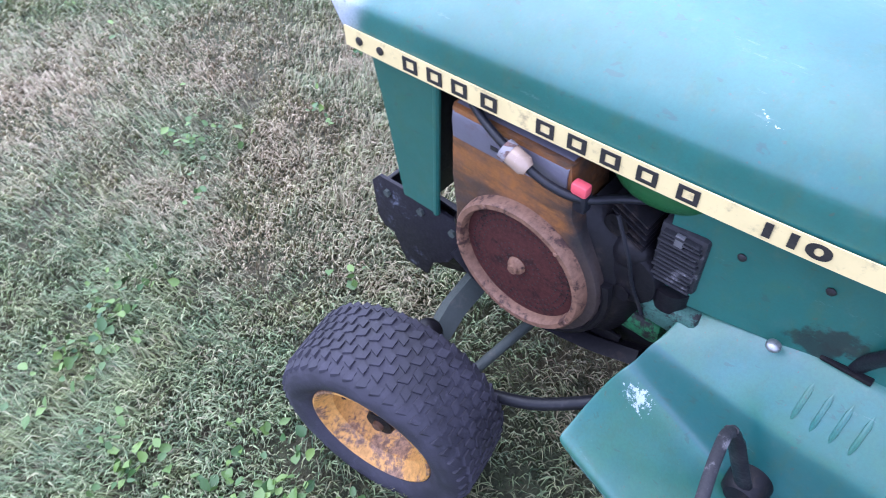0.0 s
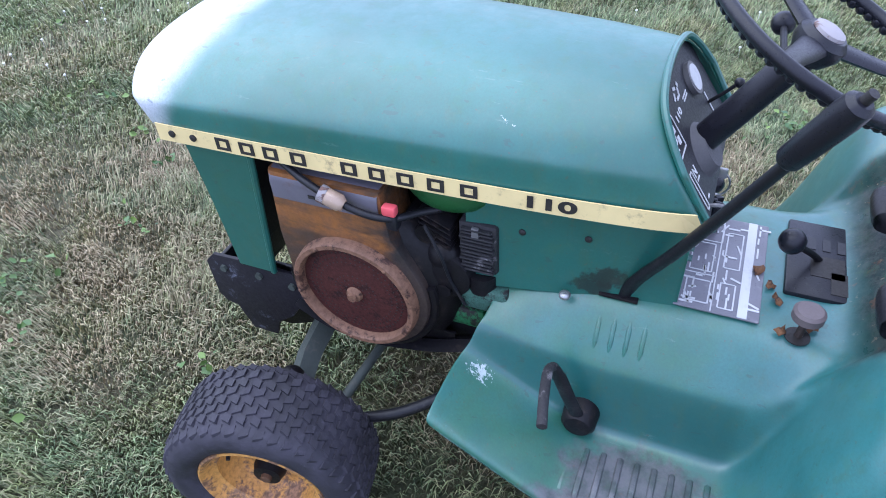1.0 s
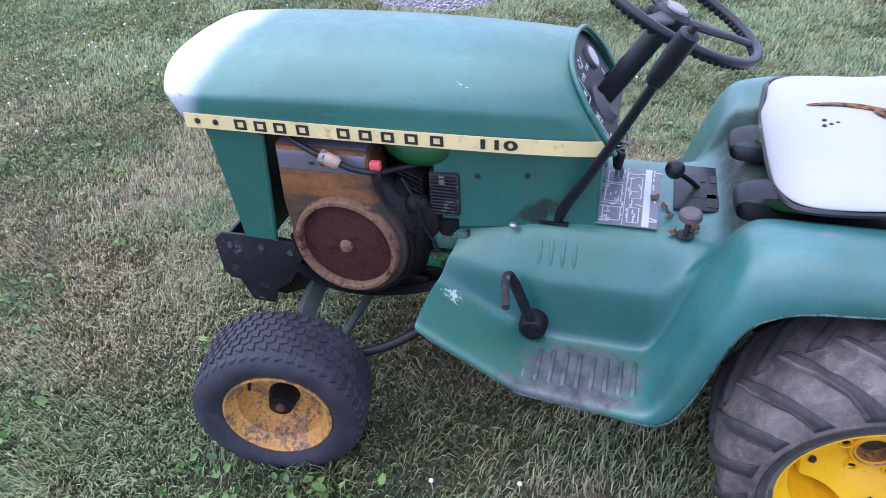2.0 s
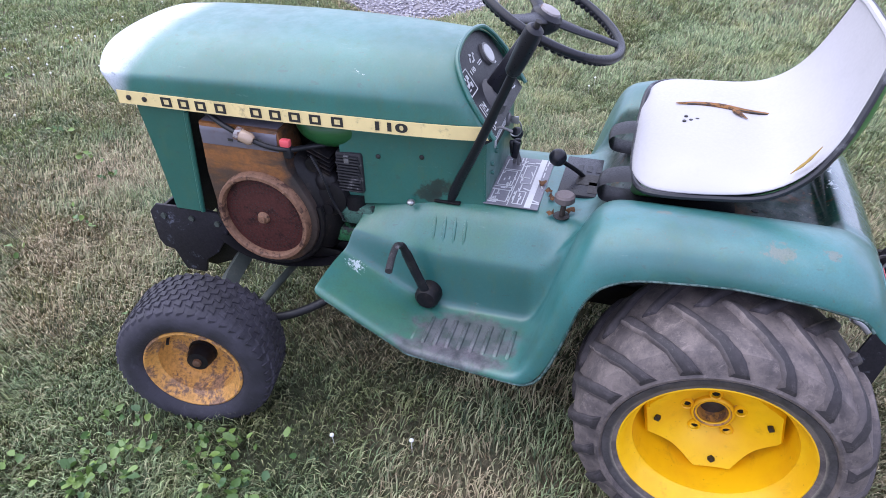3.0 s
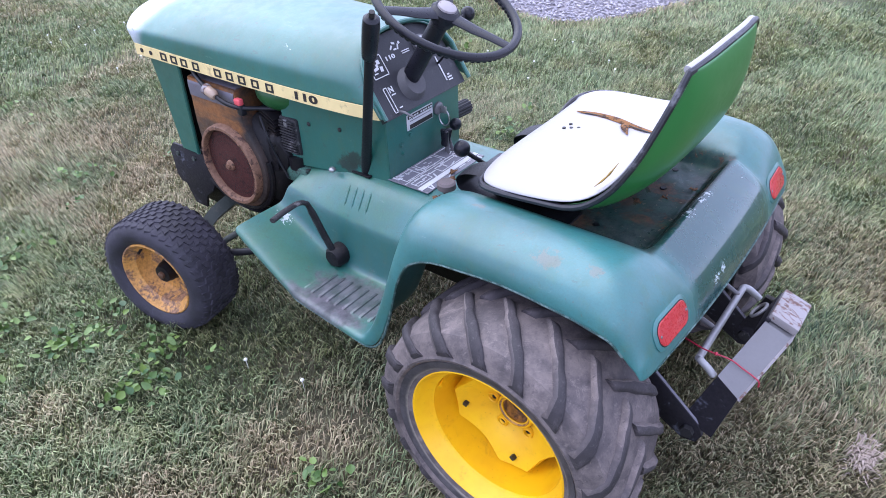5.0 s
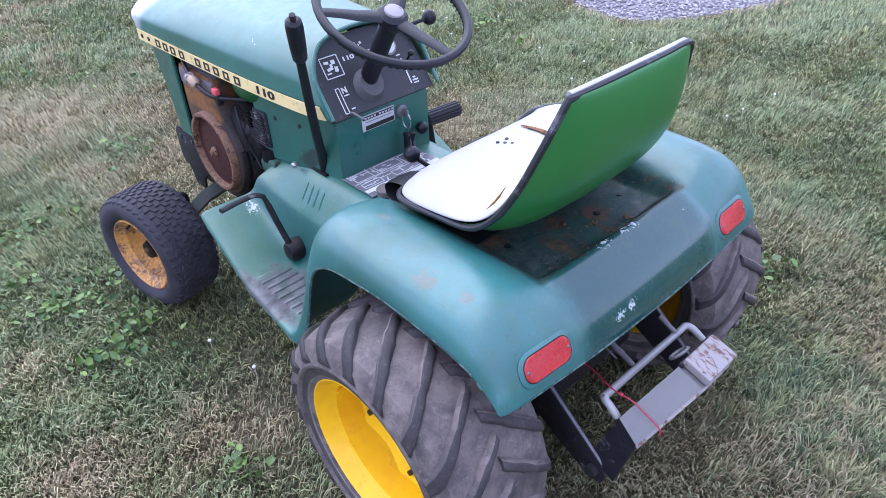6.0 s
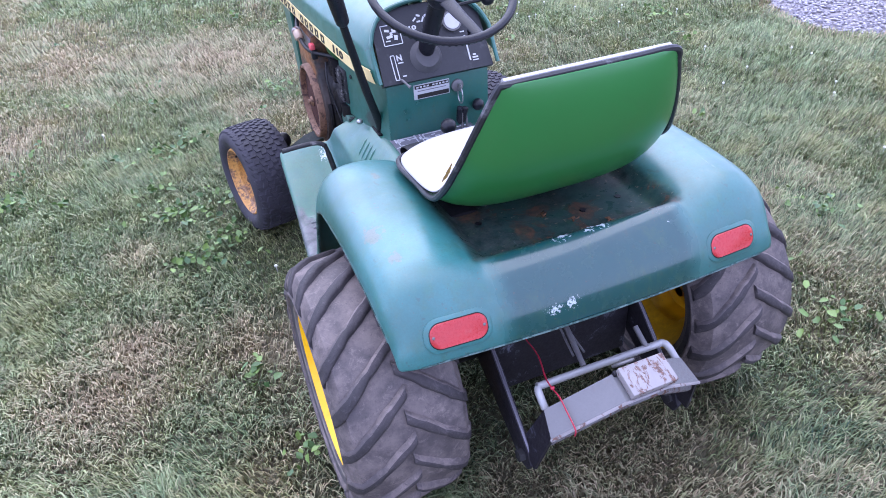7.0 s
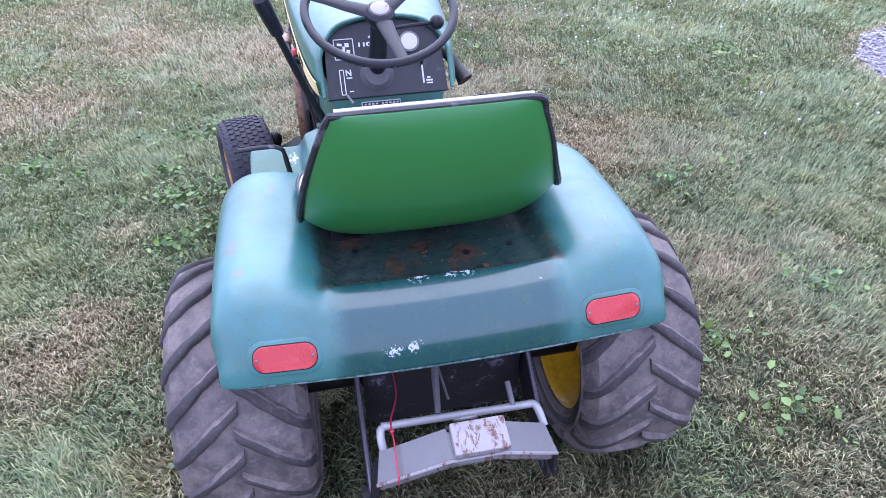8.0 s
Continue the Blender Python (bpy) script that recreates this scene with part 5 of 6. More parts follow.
    for k in range(5):
        part("cooling_fin", box(-0.14, 0.918, 0.59 + 0.011 * k, 0.10, 0.06, 0.003, 0.001, pose(0, 0, 0, 25, 0, 0)), M_ENGINE, block)
    # air cleaner: ribbed box
    ac = part("air_cleaner", box(-0.13, 0.848, 0.585, 0.1, 0.066, 0.104, 0.007), M_DUSTY, tractor, "black ribbed air cleaner box")
    for k in range(12):
        part("rib", box(-0.182, 0.848, 0.5425 + 0.0078 * k, 0.011 + 0.0015 * math.sin(3 * k), 0.058 - 0.004 * (k % 3), 0.0036, 0.001), M_DUSTY, ac)
    part("clip", box(-0.184, 0.85, 0.622, 0.006, 0.012, 0.022, 0.001), M_STEEL, ac)
    carb = part("carburettor", merge(rod((-0.165, 0.845, 0.490), (-0.165, 0.845, 0.525), 0.026, 18), rod((-0.15, 0.86, 0.44), (-0.15, 0.86, 0.48), 0.022, 16)), M_ENGINE, tractor)
    flaking = rusty("flaking_green_paint", (0.02, 0.16, 0.06), (0.02, 0.018, 0.018), 0.6, 0.6, 30)
    faded = rusty("flaking_faded_paint", (0.045, 0.125, 0.095), (0.022, 0.02, 0.02), 0.5, 0.6, 45)
    part("support_bracket", merge(box(-0.145, 0.838, 0.474, 0.085, 0.085, 0.05, 0.008), box(-0.15, 0.80, 0.44, 0.07, 0.03, 0.05, 0.006)), faded, tractor, "faded green bracket with flaking paint")
    part("green_cover", box(-0.15, 0.885, 0.405, 0.05, 0.09, 0.05, 0.015), flaking, tractor, "flaking bright green engine cover")
    part("fuel_tank", ball((-0.085, 0.900, 0.684), 0.1, (1.14, 1.04, 0.62), 28, 16), M_TANK, tractor, "bright green fuel tank")
    # fuel line with its filter
    line = part("fuel_line", sweep(curve([(-0.215, 1.17, 0.715), (-0.23, 1.12, 0.695), (-0.24, 1.06, 0.677), (-0.238, 1.01, 0.66), (-0.225, 0.97, 0.652), (-0.19, 0.94, 0.645), (-0.15, 0.90, 0.64), (-0.09, 0.89, 0.63)], 6), 0.0062, 10), M_HOSE, tractor, "black rubber fuel line")
    part("fuel_filter", sweep([(-0.242, 1.080, 0.687), (-0.243, 1.074, 0.685), (-0.243, 1.05, 0.676), (-0.243, 1.043, 0.673)], [0.009, 0.0142, 0.0142, 0.009], 16), M_CLEAR, line, "clear fuel filter")
    part("filter_nipple", sweep([(-0.243, 1.083, 0.688), (-0.243, 1.072, 0.684)], 0.0152, 14), M_WHITEPLATE, line)
    part("red_clip", box(-0.225, 0.974, 0.668, 0.016, 0.024, 0.018, 0.004), M_REDCLIP, line, "small red plastic clip")
    part("clip_base", box(-0.222, 0.972, 0.645, 0.018, 0.02, 0.03, 0.004), M_HOSE, line)
    part("throttle_cable", sweep(curve([(-0.20, 0.93, 0.63), (-0.21, 0.90, 0.58), (-0.2, 0.89, 0.52), (-0.19, 0.87, 0.46)], 5), 0.003, 6), M_HOSE, tractor)
    # side wire along the shroud edge
    part("cooling_lip", sweep([(-0.205, cy - 0.142 * math.sin(radians(a)), cz + 0.142 * math.cos(radians(a))) for a in range(75, 271, 8)], 0.009, 8), M_ENGINE, shroud)
    # exhaust on the far side
    ex = part("exhaust_pipe", sweep(curve([(0.12, 0.95, 0.60), (0.19, 0.92, 0.650), (0.228, 0.895, 0.652), (0.252, 0.868, 0.618), (0.274, 0.838, 0.585)], 5), [0.017] * 16 + [0.018, 0.02, 0.022, 0.024, 0.026], 14), M_EXHAUST, tractor, "rusty exhaust pipe with a flared end")


build_chassis()
build_engine()


# ---------------------------------------------------------------- hitch at the rear
def build_hitch():
    hitch = part("hitch_plate", box(0, -0.12, 0.37, 0.332, 0.008, 0.28, 0.002), M_CHIPPED, tractor, "black rear plate with chipped paint")
    for s in (-1, 1):
        out = [(0.03, 0.50), (-0.154, 0.366), (-0.302, 0.24), (-0.315, 0.215), (-0.305, 0.19), (-0.275, 0.185), (0.03, 0.36)]
        arm = part("side_arm", plate(out, s * 0.172, s * 0.184), M_CHIPPED, hitch, "black flat side arm with a bare edge")
        part("arm_bolt", rod((s * 0.166, -0.285, 0.217), (s * 0.196, -0.285, 0.217), 0.014, 6), M_DUSTY, arm)
        part("bare_edge", sweep([(s * 0.178, -0.08, 0.42), (s * 0.178, -0.154, 0.3665), (s * 0.178, -0.302, 0.2405)], 0.0034, 4), M_BAND, arm)
        part("arm_lug", box(s * 0.198, -0.145, 0.43, 0.03, 0.03, 0.035, 0.006), M_RING, arm)
    # drawbar strap: two black feet, two slanting wings and a flat middle
    outer = [(-0.186, -0.332, 0.225), (-0.168, -0.358, 0.337), (-0.044, -0.401, 0.424), (0.044, -0.401, 0.424), (0.168, -0.358, 0.337), (0.186, -0.332, 0.225)]
    inner = [(-0.178, -0.268, 0.24), (-0.157, -0.31, 0.363), (-0.043, -0.349, 0.442), (0.043, -0.349, 0.442), (0.157, -0.31, 0.363), (0.178, -0.268, 0.24)]
    bar = skin(part("drawbar_strap", grid([outer[1:5], inner[1:5]]), M_STEEL, hitch, "bare grey bent drawbar strap", smooth=False), 0.007, 0)
    for k in (0, 4):
        skin(part("strap_foot", grid([outer[k:k + 2], inner[k:k + 2]]), M_CHIPPED, bar, "black foot of the strap", smooth=False), 0.007, 0)
    part("strap_edge", sweep([(x, y - 0.001, z - 0.004) for x, y, z in outer[1:5]], 0.0034, 6), M_WHITEPLATE, bar)
    part("under_bar", sweep([(x * 0.95, y + 0.02, z - 0.028) for x, y, z in outer[1:5]], 0.012, 8), M_UNDER, bar)
    # loop of round bar in front of it
    loop = curve([(-0.148, -0.301, 0.352), (-0.150, -0.284, 0.370), (-0.145, -0.268, 0.3765), (-0.12, -0.265, 0.376), (0.12, -0.260, 0.365), (0.148, -0.260, 0.3645), (0.157, -0.272, 0.360), (0.163, -0.297, 0.340)], 5)
    part("loop_bar", sweep(loop, 0.0078, 10), M_GALV, hitch, "bent grey round-bar loop")
    for a, b in (((-0.022, -0.16, 0.40), (-0.037, -0.257, 0.376)), ((0.109, -0.219, 0.392), (0.109, -0.261, 0.370))):
        part("link_rod", rod(a, b, 0.0058, 10), M_STEEL, hitch)
    for x in (-0.034, -0.008):
        part("spring_wire", sweep(curve([(-0.02, -0.126, 0.40), (0.5 * (x - 0.02), -0.15, 0.385), (x, -0.215, 0.365)], 5), 0.0026, 6), M_STEEL, hitch)
    tilt = pose(0, 0, 0, 19, 0, 0)
    b = part("clamp_block", box(0.012, -0.380, 0.4440, 0.097, 0.058, 0.018, 0.003, tilt), M_WHITEPLATE, hitch, "scuffed white steel clamp block with rust")
    part("clamp_cheek", box(0.009, -0.345, 0.425, 0.100, 0.010, 0.05, 0.002, tilt), M_CHIPPED, b)
    t1, t2 = Vector((1, 0, 0)), Vector((0, -0.63, 0.77))
    part("washer", sweep([Vector((0.0, -0.326, 0.432)) + 0.019 * (math.cos(t) * t1 + math.sin(t) * t2) for t in [2 * math.pi * k / 24 for k in range(24)]], 0.0036, 8, True), M_STEEL, b)


build_hitch()


# ---------------------------------------------------------------- loose things on the tractor
def key_bunch():
    keys = tagged(part("key_bunch", sweep([(0.052, 0.513 + 0.016 * math.cos(t), 0.632 + 0.022 * math.sin(t)) for t in [2 * math.pi * k / 20 for k in range(20)]], 0.0018, 6, True), M_BARE), "bunch of keys hanging from the ignition lock", "keys")
    part("key_head", box(0.052, 0.514, 0.653, 0.006, 0.02, 0.02, 0.003), M_BARE, keys)
    for k, (x, y, turn) in enumerate(((0.044, 0.507, 8), (0.051, 0.514, -6), (0.058, 0.509, 14))):
        part("fob", box(x, y, 0.578, 0.012, 0.018, 0.045, 0.005, pose(0, 0, 0, turn, 4 * k, 20 * k)), M_PLASTIC, keys)
        part("key_blade", box(x + 0.006, y - 0.004, 0.56, 0.003, 0.008, 0.05, 0.001, pose(0, 0, 0, -turn, 6, 15 * k)), M_STEEL, keys)
    return keys


def red_wire():
    pts = [(-0.105, -0.13, 0.38), (-0.108, -0.2, 0.385), (-0.128, -0.268, 0.390), (-0.129, -0.318, 0.391), (-0.130, -0.345, 0.382), (-0.131, -0.378, 0.3685), (-0.133, -0.382, 0.355)]
    w = tagged(part("wire", sweep(curve(pts, 5), 0.0016, 6), M_REDWIRE), "thin red wire tied round the drawbar", "wire")
    part("knot", ball((-0.129, -0.292, 0.391), 0.0036, (1.4, 1, 1), 8, 6), M_REDWIRE, w)


def dead_leaves():
    random.seed(21)
    mat = rusty("dead_leaf", (0.17, 0.075, 0.03), (0.08, 0.035, 0.02), 0.4, 0.85, 60)
    for x, y, z in ((-0.06, 0.405, 0.537), (-0.09, 0.395, 0.537), (-0.03, 0.425, 0.537), (-0.15, 0.385, 0.534), (-0.135, 0.345, 0.535), (0.09, -0.125, 0.604), (-0.02, -0.05, 0.602), (0.03, -0.09, 0.602), (-0.155, 0.73, 0.531)):
        bm = bmesh.new()
        n = 9
        rim = []
        for k in range(n):
            a = 2 * math.pi * k / n
            r = random.uniform(0.004, 0.010)
            rim.append(bm.verts.new((r * 1.5 * math.cos(a), r * math.sin(a), random.uniform(0.0, 0.009))))
        c = bm.verts.new((0, 0, 0.004))
        for k in range(n):
            bm.faces.new((c, rim[k], rim[(k + 1) % n]))
        bm.transform(Matrix.Translation((x, y, z)) @ pose(0, 0, 0, 0, 0, random.uniform(0, 360)))
        ob = tagged(part("dead_leaf", bm, mat), "curled brown dead leaf on the green deck", "leaf", "dead leaves on the tractor")
        skin(ob, 0.0008, 0)


key_bunch()
red_wire()
dead_leaves()


# ---------------------------------------------------------------- lawn
def lattice_noise(x, y, cell, seed):
    """Smooth value noise between 0 and 1 on arrays."""
    g = np.random.RandomState(seed).rand(256, 256)
    u, v = x / cell + 100.0, y / cell + 100.0
    i, j = np.floor(u).astype(int), np.floor(v).astype(int)
    fu, fv = u - i, v - j
    fu, fv = fu * fu * (3 - 2 * fu), fv * fv * (3 - 2 * fv)
    a, b = g[i % 256, j % 256], g[(i + 1) % 256, j % 256]
    c, d = g[i % 256, (j + 1) % 256], g[(i + 1) % 256, (j + 1) % 256]
    return (a * (1 - fu) + b * fu) * (1 - fv) + (c * (1 - fu) + d * fu) * fv


DRY_SPOTS = ((-1.04, 0.50, 0.22), (-0.93, 0.64, 0.16), (-1.48, 2.36, 0.4), (1.10, 0.48, 0.22), (1.07, 1.44, 0.45), (-1.13, 3.3, 0.5), (1.42, 1.25, 0.3), (-0.88, 1.14, 0.12), (-0.84, 1.01, 0.09), (0.5, 2.3, 0.28), (-0.58, 0.5, 0.2), (0.15, 2.6, 0.4), (-0.33, 2.9, 0.5), (-0.28, 2.2, 0.22), (0.02, 2.1, 0.3), (1.49, 0.52, 0.22), (-0.3, 1.85, 0.15), (-0.55, 0.05, 0.15))
WEED_SPOTS = ((-0.75, 1.85, 0.12), (-0.62, 1.9, 0.10), (-0.82, 1.53, 0.10), (-0.17, 2.28, 0.10), (-0.75, 1.33, 0.13), (-0.65, 1.27, 0.12), (-0.59, 1.1, 0.10), (-0.66, 0.97, 0.10), (-0.73, 1.0, 0.08), (1.15, 1.01, 0.12), (-1.33, 1.68, 0.15), (-0.56, 0.06, 0.05), (-0.64, 0.38, 0.05), (2.1, 2.3, 0.15), (0.85, 0.15, 0.10), (0.92, -0.12, 0.09), (1.3, 0.3, 0.09), (0.75, 0.6, 0.08))


def in_gravel(x, y):
    """The gravel patch: a rounded corner pointing at the tractor."""
    u = x - 2.69
    p = np.maximum(u, 0)
    upper = 1.75 + 0.62 * np.sqrt(np.minimum(p / 0.35, 1)) + 0.3 * np.maximum(p - 0.35, 0)
    lower = 1.68 - 0.56 * np.sqrt(p)
    wobble = 0.04 * (lattice_noise(x, y, 0.12, 61) - 0.5)
    return (u > 0) & (y + wobble < upper) & (y + wobble > lower)


def dryness(x, y):
    d = 0.55 * lattice_noise(x, y, 0.55, 1) + 0.30 * lattice_noise(x, y, 0.17, 2) + 0.15 * lattice_noise(x, y, 0.05, 3)
    d = np.clip((d - 0.43) / 0.2, 0, 1) * 0.58
    for cx, cy, r in DRY_SPOTS:
        k = np.exp(-((x - cx) ** 2 + (y - cy) ** 2) / (r * r))
        d = np.maximum(d, k * (0.66 + 0.5 * lattice_noise(x, y, 0.08, 4)))
    # the lawn behind the tractor is greener
    d = d * (1 - 0.75 * np.clip((x - 0.9) / 0.7, 0, 1))
    for cx, cy, r in WEED_SPOTS:
        d = d * (1 - 0.8 * np.exp(-((x - cx) ** 2 + (y - cy) ** 2) / (1.6 * r) ** 2))
    return np.clip(d, 0, 1)


def soil_z(x, y):
    return 0.010 * (lattice_noise(x, y, 0.4, 11) - 0.5)


def grass_material():
    n = Nodes("grass_blades")
    at = lambda name: n.t.nodes.new("ShaderNodeAttribute")
    dry, rnd = at(""), at("")
    dry.attribute_name, rnd.attribute_name = "dry", "tone"
    green = n.mix(rnd.outputs["Fac"], (0.024, 0.058, 0.028), (0.335, 0.43, 0.215))
    olive = n.mix(rnd.outputs["Fac"], (0.045, 0.052, 0.014), (0.44, 0.43, 0.17))
    green = n.mix(n.step(n.noise(3.5, 4, 0.65), 0.45, 0.65, 0, 0.5), green, olive)
    straw = n.mix(rnd.outputs["Fac"], (0.17, 0.12, 0.07), (0.56, 0.46, 0.30))
    c = n.mix(dry.outputs["Fac"], green, straw)
    n.set(Base_Color=c, Roughness=0.55, Specular_IOR_Level=0.38)
    tr = n.t.nodes.new("ShaderNodeBsdfTranslucent")
    n.put(tr.inputs[0], c)
    mixer = n.t.nodes.new("ShaderNodeMixShader")
    mixer.inputs[0].default_value = 0.2
    out = n.t.nodes["Material Output"]
    n.t.links.new(n.bsdf.outputs[0], mixer.inputs[1])
    n.t.links.new(tr.outputs[0], mixer.inputs[2])
    n.t.links.new(mixer.outputs[0], out.inputs[0])
    return n.mat


def mesh_from_arrays(name, verts, faces_flat, sizes, attributes=()):
    me = bpy.data.meshes.new(name)
    me.vertices.add(len(verts)), me.loops.add(len(faces_flat)), me.polygons.add(len(sizes))
    me.vertices.foreach_set("co", np.ascontiguousarray(verts, dtype=np.float32).ravel())
    me.loops.foreach_set("vertex_index", faces_flat.astype(np.int32))
    me.polygons.foreach_set("loop_start", np.concatenate([[0], np.cumsum(sizes)[:-1]]).astype(np.int32))
    for key, values in attributes:
        me.attributes.new(key, "FLOAT", "POINT").data.foreach_set("value", values.astype(np.float32))
    me.update(calc_edges=True)
    return me


def blades(name, n, x, y, rs, material, tall, dry, lying, label, width=1.0):
    """Bent, tapering blades of grass: a lower strip and a tip."""
    z = soil_z(x, y)
    lean_dir = 2 * np.pi * (0.65 * lattice_noise(x, y, 0.45, 21) + 0.35 * lattice_noise(x, y, 0.05, 22) + 0.44 * rs.rand(n))
    lean = np.where(lying, 1.15 + 0.35 * rs.rand(n), 0.35 + 0.8 * rs.rand(n))
    length = tall * (0.55 + 0.75 * rs.rand(n)) * np.where(lying, 1.1, 1.0)
    w = width * (0.0011 + 0.0011 * rs.rand(n))
    dx, dy = np.cos(lean_dir), np.sin(lean_dir)
    turn = lean_dir + np.pi / 2 + 0.9 * (rs.rand(n) - 0.5)
    sx, sy = np.cos(turn) * w, np.sin(turn) * w
    k1 = 0.55 * length
    x1, y1, z1 = x + dx * np.sin(lean * 0.6) * k1, y + dy * np.sin(lean * 0.6) * k1, z + np.cos(lean * 0.6) * k1 + np.where(lying, 0.018 * rs.rand(n), 0)
    k2 = 0.45 * length
    bend = np.minimum(lean * 1.5, 1.9)
    x2, y2, z2 = x1 + dx * np.sin(bend) * k2, y1 + dy * np.sin(bend) * k2, z1 + np.cos(bend) * k2
    v = np.empty((n, 5, 3))
    v[:, 0] = np.stack([x - sx, y - sy, z - 0.006], 1)
    v[:, 1] = np.stack([x + sx, y + sy, z - 0.006], 1)
    v[:, 2] = np.stack([x1 + 0.8 * sx, y1 + 0.8 * sy, z1], 1)
    v[:, 3] = np.stack([x1 - 0.8 * sx, y1 - 0.8 * sy, z1], 1)
    v[:, 4] = np.stack([x2, y2, z2], 1)
    idx = (5 * np.arange(n))[:, None] + np.array([0, 1, 2, 3, 3, 2, 4])
    sizes = np.tile([4, 3], n)
    # tone drops beside the tractor at (-0.6, 0.45): shade put into the colour
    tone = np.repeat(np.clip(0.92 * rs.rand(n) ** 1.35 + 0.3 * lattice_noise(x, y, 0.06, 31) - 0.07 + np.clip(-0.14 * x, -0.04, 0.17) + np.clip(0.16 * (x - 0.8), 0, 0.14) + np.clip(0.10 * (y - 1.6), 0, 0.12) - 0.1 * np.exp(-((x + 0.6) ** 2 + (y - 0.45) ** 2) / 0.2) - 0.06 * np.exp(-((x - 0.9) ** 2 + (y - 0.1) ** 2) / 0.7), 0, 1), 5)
    dd = np.clip(dry + 0.75 * (rs.rand(n) - 0.5) + np.where(lying, 0.2, 0), 0, 1)
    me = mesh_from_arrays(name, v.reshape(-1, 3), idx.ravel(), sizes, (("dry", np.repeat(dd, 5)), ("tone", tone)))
    me.materials.append(material)
    ob = new(name, me)
    return tagged(ob, label, "grass", kind="stuff")


def lawn():
    rs = np.random.RandomState(5)
    tries = 3600000
    x, y = rs.uniform(-3.1, 4.6, tries), rs.uniform(-2.2, 6.2, tries)
    d = np.hypot(x * 0.95, y - 0.6)
    near = np.hypot(x + 0.75, y - 0.45) < 1.25
    per_m2 = np.where(near, 40000, np.where(d < 1.7, 30000, np.where(d < 2.9, 15500, 8500)))
    area = 7.7 * 8.4
    tuft = 0.45 + 1.1 * lattice_noise(x, y, 0.045, 41)
    keep = rs.rand(tries) < per_m2 * tuft / (tries / area)
    seen = (y - 0.2 * x > -1.35) & (y + 0.75 * x > -1.9) & (y - 1.9 * x > -7.2) & (y + 0.55 * x < 7.2) & (y - 0.9 * x < 6.9)
    edge = np.minimum(np.minimum(x + 3.1, 4.6 - x), np.minimum(y + 2.2, 6.2 - y))
    keep &= seen | (rs.rand(tries) < np.clip(edge / 1.2, 0, 1) * 0.35)
    keep &= ~in_gravel(x, y)
    # rolled flat under the tyres
    for cx, cy, hw, hl in ((-0.402, 0, 0.12, 0.06), (0.402, 0, 0.12, 0.06), (-0.436, 1.168, 0.075, 0.045), (0.436, 1.168, 0.075, 0.045)):
        keep &= ~((np.abs(x - cx) < hw) & (np.abs(y - cy) < hl))
    # grass thinned under the tractor; the dark soil it bares stands in for shade
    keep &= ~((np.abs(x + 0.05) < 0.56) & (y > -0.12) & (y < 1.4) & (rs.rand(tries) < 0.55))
    # thinned a little beside it too, so bared soil darkens that patch like shade
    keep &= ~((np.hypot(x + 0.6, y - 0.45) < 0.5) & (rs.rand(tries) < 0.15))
    x, y = x[keep], y[keep]
    n = len(x)
    dry = dryness(x, y)
    far = np.clip((np.hypot(x, y - 0.6) - 1.7) / 2.0, 0, 1)
    tall = (0.025 + 0.027 * lattice_noise(x, y, 0.10, 51)) * (1 - 0.2 * dry)
    # uncut round the tyres
    for cx, cy, hw, hl in ((-0.436, 1.168, 0.13, 0.16), (0.436, 1.168, 0.13, 0.16), (-0.402, 0, 0.17, 0.2), (0.402, 0, 0.17, 0.2)):
        tall = tall * (1 + 0.7 * ((np.abs(x - cx) < hw) & (np.abs(y - cy) < hl)))
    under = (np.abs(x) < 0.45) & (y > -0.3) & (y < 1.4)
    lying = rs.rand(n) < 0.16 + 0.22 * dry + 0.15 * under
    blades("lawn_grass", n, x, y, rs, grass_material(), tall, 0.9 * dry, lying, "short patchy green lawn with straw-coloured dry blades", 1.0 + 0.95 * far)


lawn()


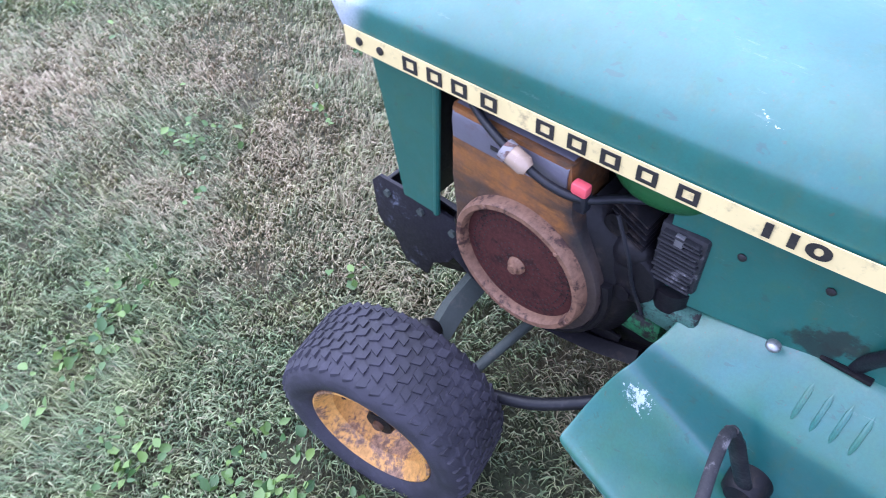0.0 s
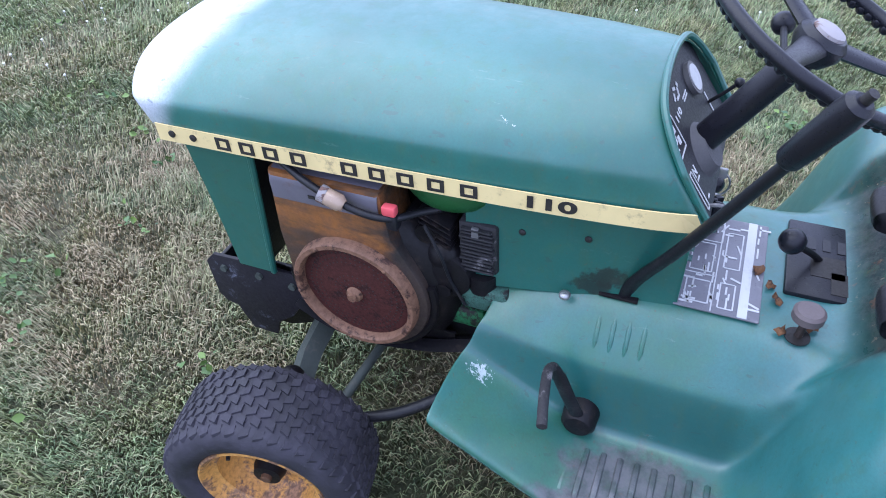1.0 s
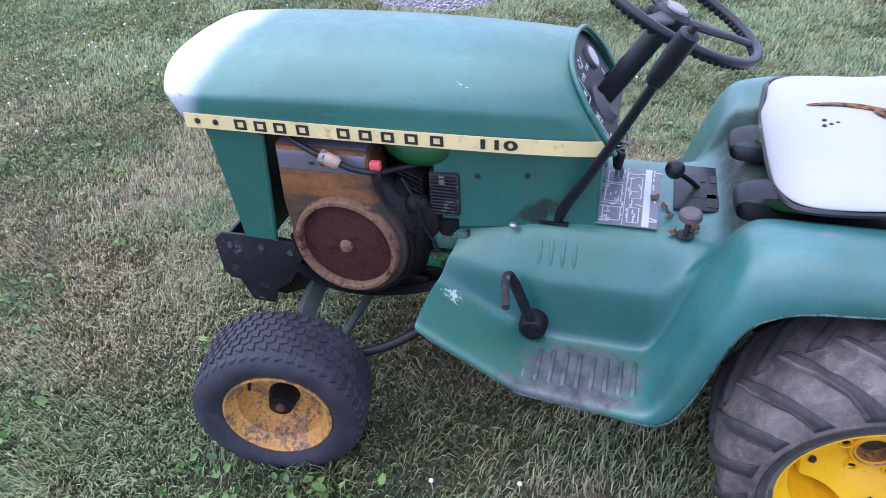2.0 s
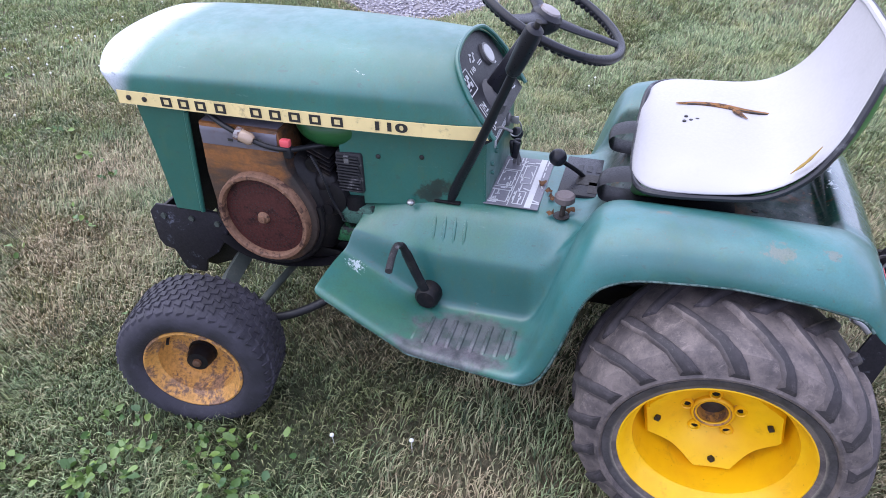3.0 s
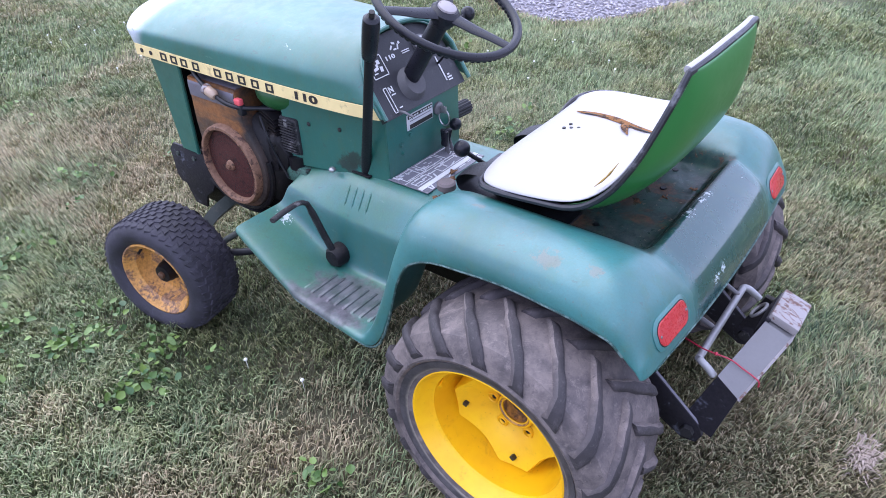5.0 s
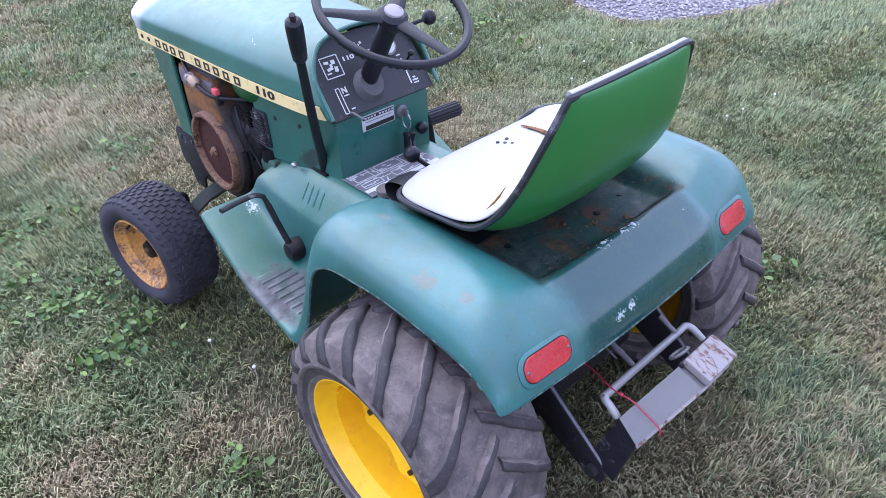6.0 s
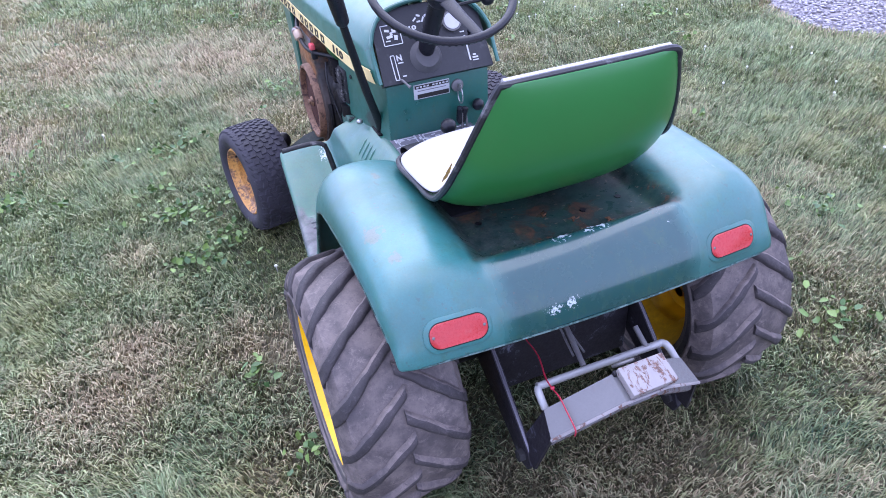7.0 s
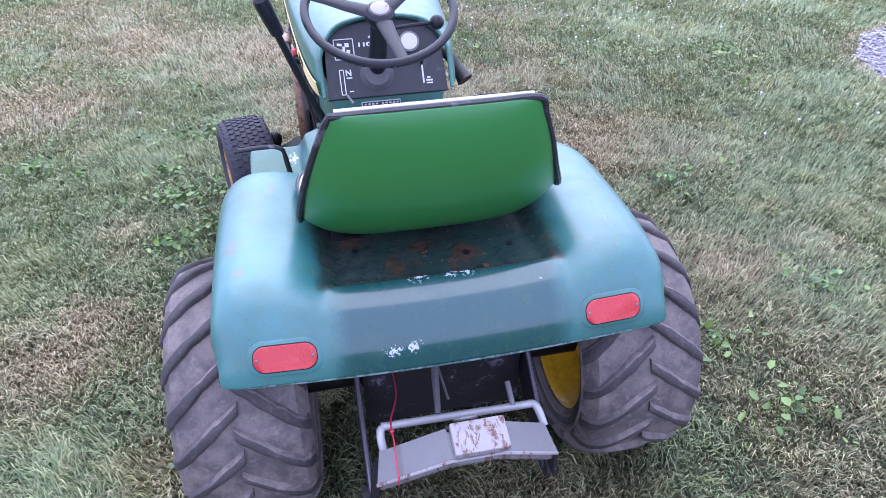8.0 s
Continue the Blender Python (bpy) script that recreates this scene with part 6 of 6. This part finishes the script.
def weeds():
    """Low broad-leaved weeds: rounded leaves, folded along the middle, on short stems."""
    rs = np.random.RandomState(8)
    vs, fs, sizes, tone, base = [], [], [], [], 0
    spots = [(cx, cy, r, int(380 * r)) for cx, cy, r in WEED_SPOTS] + [(rs.uniform(-1.4, 2.2), rs.uniform(1.0, 3.6), 0.05, 7) for _ in range(40)]
    for cx, cy, r, count in spots:
        for _ in range(count):
            a, q = rs.uniform(0, 2 * np.pi), r * abs(rs.normal(0, 0.75))
            px, py = cx + q * np.cos(a), cy + q * np.sin(a)
            if -0.54 < px < -0.34 and 0.95 < py < 1.38:
                continue
            pz = 0.022 + 0.032 * rs.rand()
            s, turn, tip, side = rs.uniform(0.006, 0.0145), rs.uniform(0, 6.28), rs.normal(0, 0.55), rs.normal(0, 0.55)
            m = np.array(Euler((tip, side, turn)).to_matrix())
            leaf = np.array([(0, -1.1, 0), (0.65, -0.55, 0.2), (0.8, 0.1, 0.25), (0.45, 0.8, 0.15), (0, 1.1, -0.05), (-0.45, 0.8, 0.15), (-0.8, 0.1, 0.25), (-0.65, -0.55, 0.2), (0, 0, 0.0)]) * s * (0.75 + 0.5 * rs.rand(9, 1))
            vs.append(leaf @ m.T + (px, py, pz))
            for k in range(8):
                fs += [base + k, base + (k + 1) % 8, base + 8]
                sizes.append(3)
            tone += [rs.rand()] * 9
            base += 9
    me = mesh_from_arrays("weed_leaves", np.concatenate(vs), np.array(fs), np.array(sizes), (("tone", np.array(tone)),))
    n = Nodes("weed_leaf")
    at = n.t.nodes.new("ShaderNodeAttribute")
    at.attribute_name = "tone"
    n.set(Base_Color=n.mix(at.outputs["Fac"], (0.026, 0.078, 0.018), (0.15, 0.235, 0.05)), Roughness=0.5)
    me.materials.append(n.mat)
    tagged(new("lawn_weeds", me), "bright green broad-leaved weeds among the grass", "weeds", kind="stuff")


def clover_flowers():
    random.seed(12)
    mat = plain("clover_white", (0.72, 0.72, 0.66), 0.8, scale=200)
    first = None
    places = []
    for n, x0, x1, y0, y1 in ((34, 0.6, 2.6, 2.6, 4.4), (26, 1.4, 3.0, 2.2, 3.6), (8, 1.6, 2.4, 0.2, 1.4)):
        places += [(random.uniform(x0, x1), random.uniform(y0, y1)) for _ in range(n)]
    places += [(-0.485, 0.82), (-0.45, 0.63), (-0.98, 2.12), (-0.33, -0.02 + 0.0), (1.95, 1.68), (2.3, 1.45)]
    for x, y in places:
        if in_gravel(np.array([x]), np.array([y]))[0] or (abs(x) < 0.45 and y < 0.2):
            continue
        z = 0.036 + 0.012 * random.random()
        if first is None:
            bm = merge(ball((0, 0, 0), 0.0058, (1, 1, 0.85), 9, 6), rod((0.004, 0, -0.06), (0, 0, -0.004), 0.0009, 5))
            first = tagged(part("clover_flower", bm, mat), "small white clover flower head on the lawn", "flower", "white clover flowers")
            first.location = (x, y, z)
        else:
            copy_thing(first, pose(x, y, z, 0, 0, random.uniform(0, 360)))


def gravel():
    rs = np.random.RandomState(17)
    # bed
    bm = bmesh.new()
    made = {}
    for i in range(60):
        for j in range(90):
            xs, ys = 2.5 + 0.07 * i, -1.6 + 0.07 * j
            if in_gravel(np.array([xs + 0.035]), np.array([ys + 0.035]))[0]:
                q = []
                for a, b in ((i, j), (i + 1, j), (i + 1, j + 1), (i, j + 1)):
                    if (a, b) not in made:
                        made[a, b] = bm.verts.new((2.5 + 0.07 * a, -1.6 + 0.07 * b, 0.012))
                    q.append(made[a, b])
                bm.faces.new(q)
    bed = skin(part("gravel_bed", bm, plain("gravel_fines", (0.24, 0.22, 0.23), 0.9, vary=0.4, scale=80), sharp=180), 0.02, 0)
    tagged(bed, "grey gravel bed beside the lawn", "gravel", kind="structure")
    n = 26000
    x, y = rs.uniform(2.5, 4.4, n), rs.uniform(0.3, 4.2, n)
    k = in_gravel(x, y) & (y < 0.2 + 1.05 * x)
    x, y = x[k], y[k]
    n = len(x)
    ico = np.array([(1, 0, 0.1), (0.25, 0.95, -0.05), (-0.8, 0.6, 0.1), (-0.8, -0.55, 0), (0.3, -0.95, 0.05), (0.1, 0.05, 0.75), (0, 0, -0.6)])
    tri = np.array([(i, (i + 1) % 5, 5) for i in range(5)] + [((i + 1) % 5, i, 6) for i in range(5)])
    s = 0.006 + 0.008 * rs.rand(n) ** 1.5
    a = rs.uniform(0, 6.28, n)
    v = np.repeat(ico[None], n, 0) * (0.75 + 0.5 * rs.rand(n, 7, 1)) * s[:, None, None]
    c, d = np.cos(a)[:, None], np.sin(a)[:, None]
    v = np.stack([v[..., 0] * c - v[..., 1] * d, v[..., 0] * d + v[..., 1] * c, v[..., 2] * 0.8], -1)
    v += np.stack([x, y, 0.016 + 0.008 * rs.rand(n)], -1)[:, None]
    f = (7 * np.arange(n))[:, None, None] + tri
    me = mesh_from_arrays("gravel_stones", v.reshape(-1, 3), f.ravel(), np.full(10 * n, 3), (("tone", np.repeat(rs.rand(n), 7)),))
    m = Nodes("gravel_stone")
    at = m.t.nodes.new("ShaderNodeAttribute")
    at.attribute_name = "tone"
    m.set(Base_Color=m.mix(at.outputs["Fac"], (0.17, 0.16, 0.19), (0.5, 0.47, 0.5)), Roughness=0.85)
    me.materials.append(m.mat)
    tagged(new("gravel_stones", me), "grey and mauve crushed stones", "gravel", kind="stuff")
    # dry, bare edge between stones and lawn
    x, y = rs.uniform(2.4, 4.4, 60000), rs.uniform(0.2, 4.2, 60000)
    near = in_gravel(x + 0.06, y + 0.05) | in_gravel(x + 0.08, y - 0.02) | in_gravel(x + 0.02, y + 0.08) | in_gravel(x + 0.05, y - 0.06)
    k = near & ~in_gravel(x, y) & (rs.rand(60000) < 0.5)
    x, y = x[k], y[k]
    q = len(x)
    blades("edge_thatch", q, x, y, rs, bpy.data.materials["grass_blades"], np.full(q, 0.05), np.full(q, 0.95), rs.rand(q) < 0.7, "straw-coloured dead grass along the gravel edge", 1.5)


def dead_clump():
    rs = np.random.RandomState(23)
    n = 300
    x, y = 0.160 + rs.normal(0, 0.030, n), -0.593 + rs.normal(0, 0.014, n)
    ob = blades("dead_grass_clump", n, x, y, rs, plain("bleached_straw", (0.40, 0.32, 0.27), 0.85, vary=0.6, scale=60), np.full(n, 0.030), np.full(n, 1.0), rs.rand(n) < 0.75, "pale tangled clump of dead grass on the lawn", 1.5)


weeds()
clover_flowers()
gravel()
dead_clump()
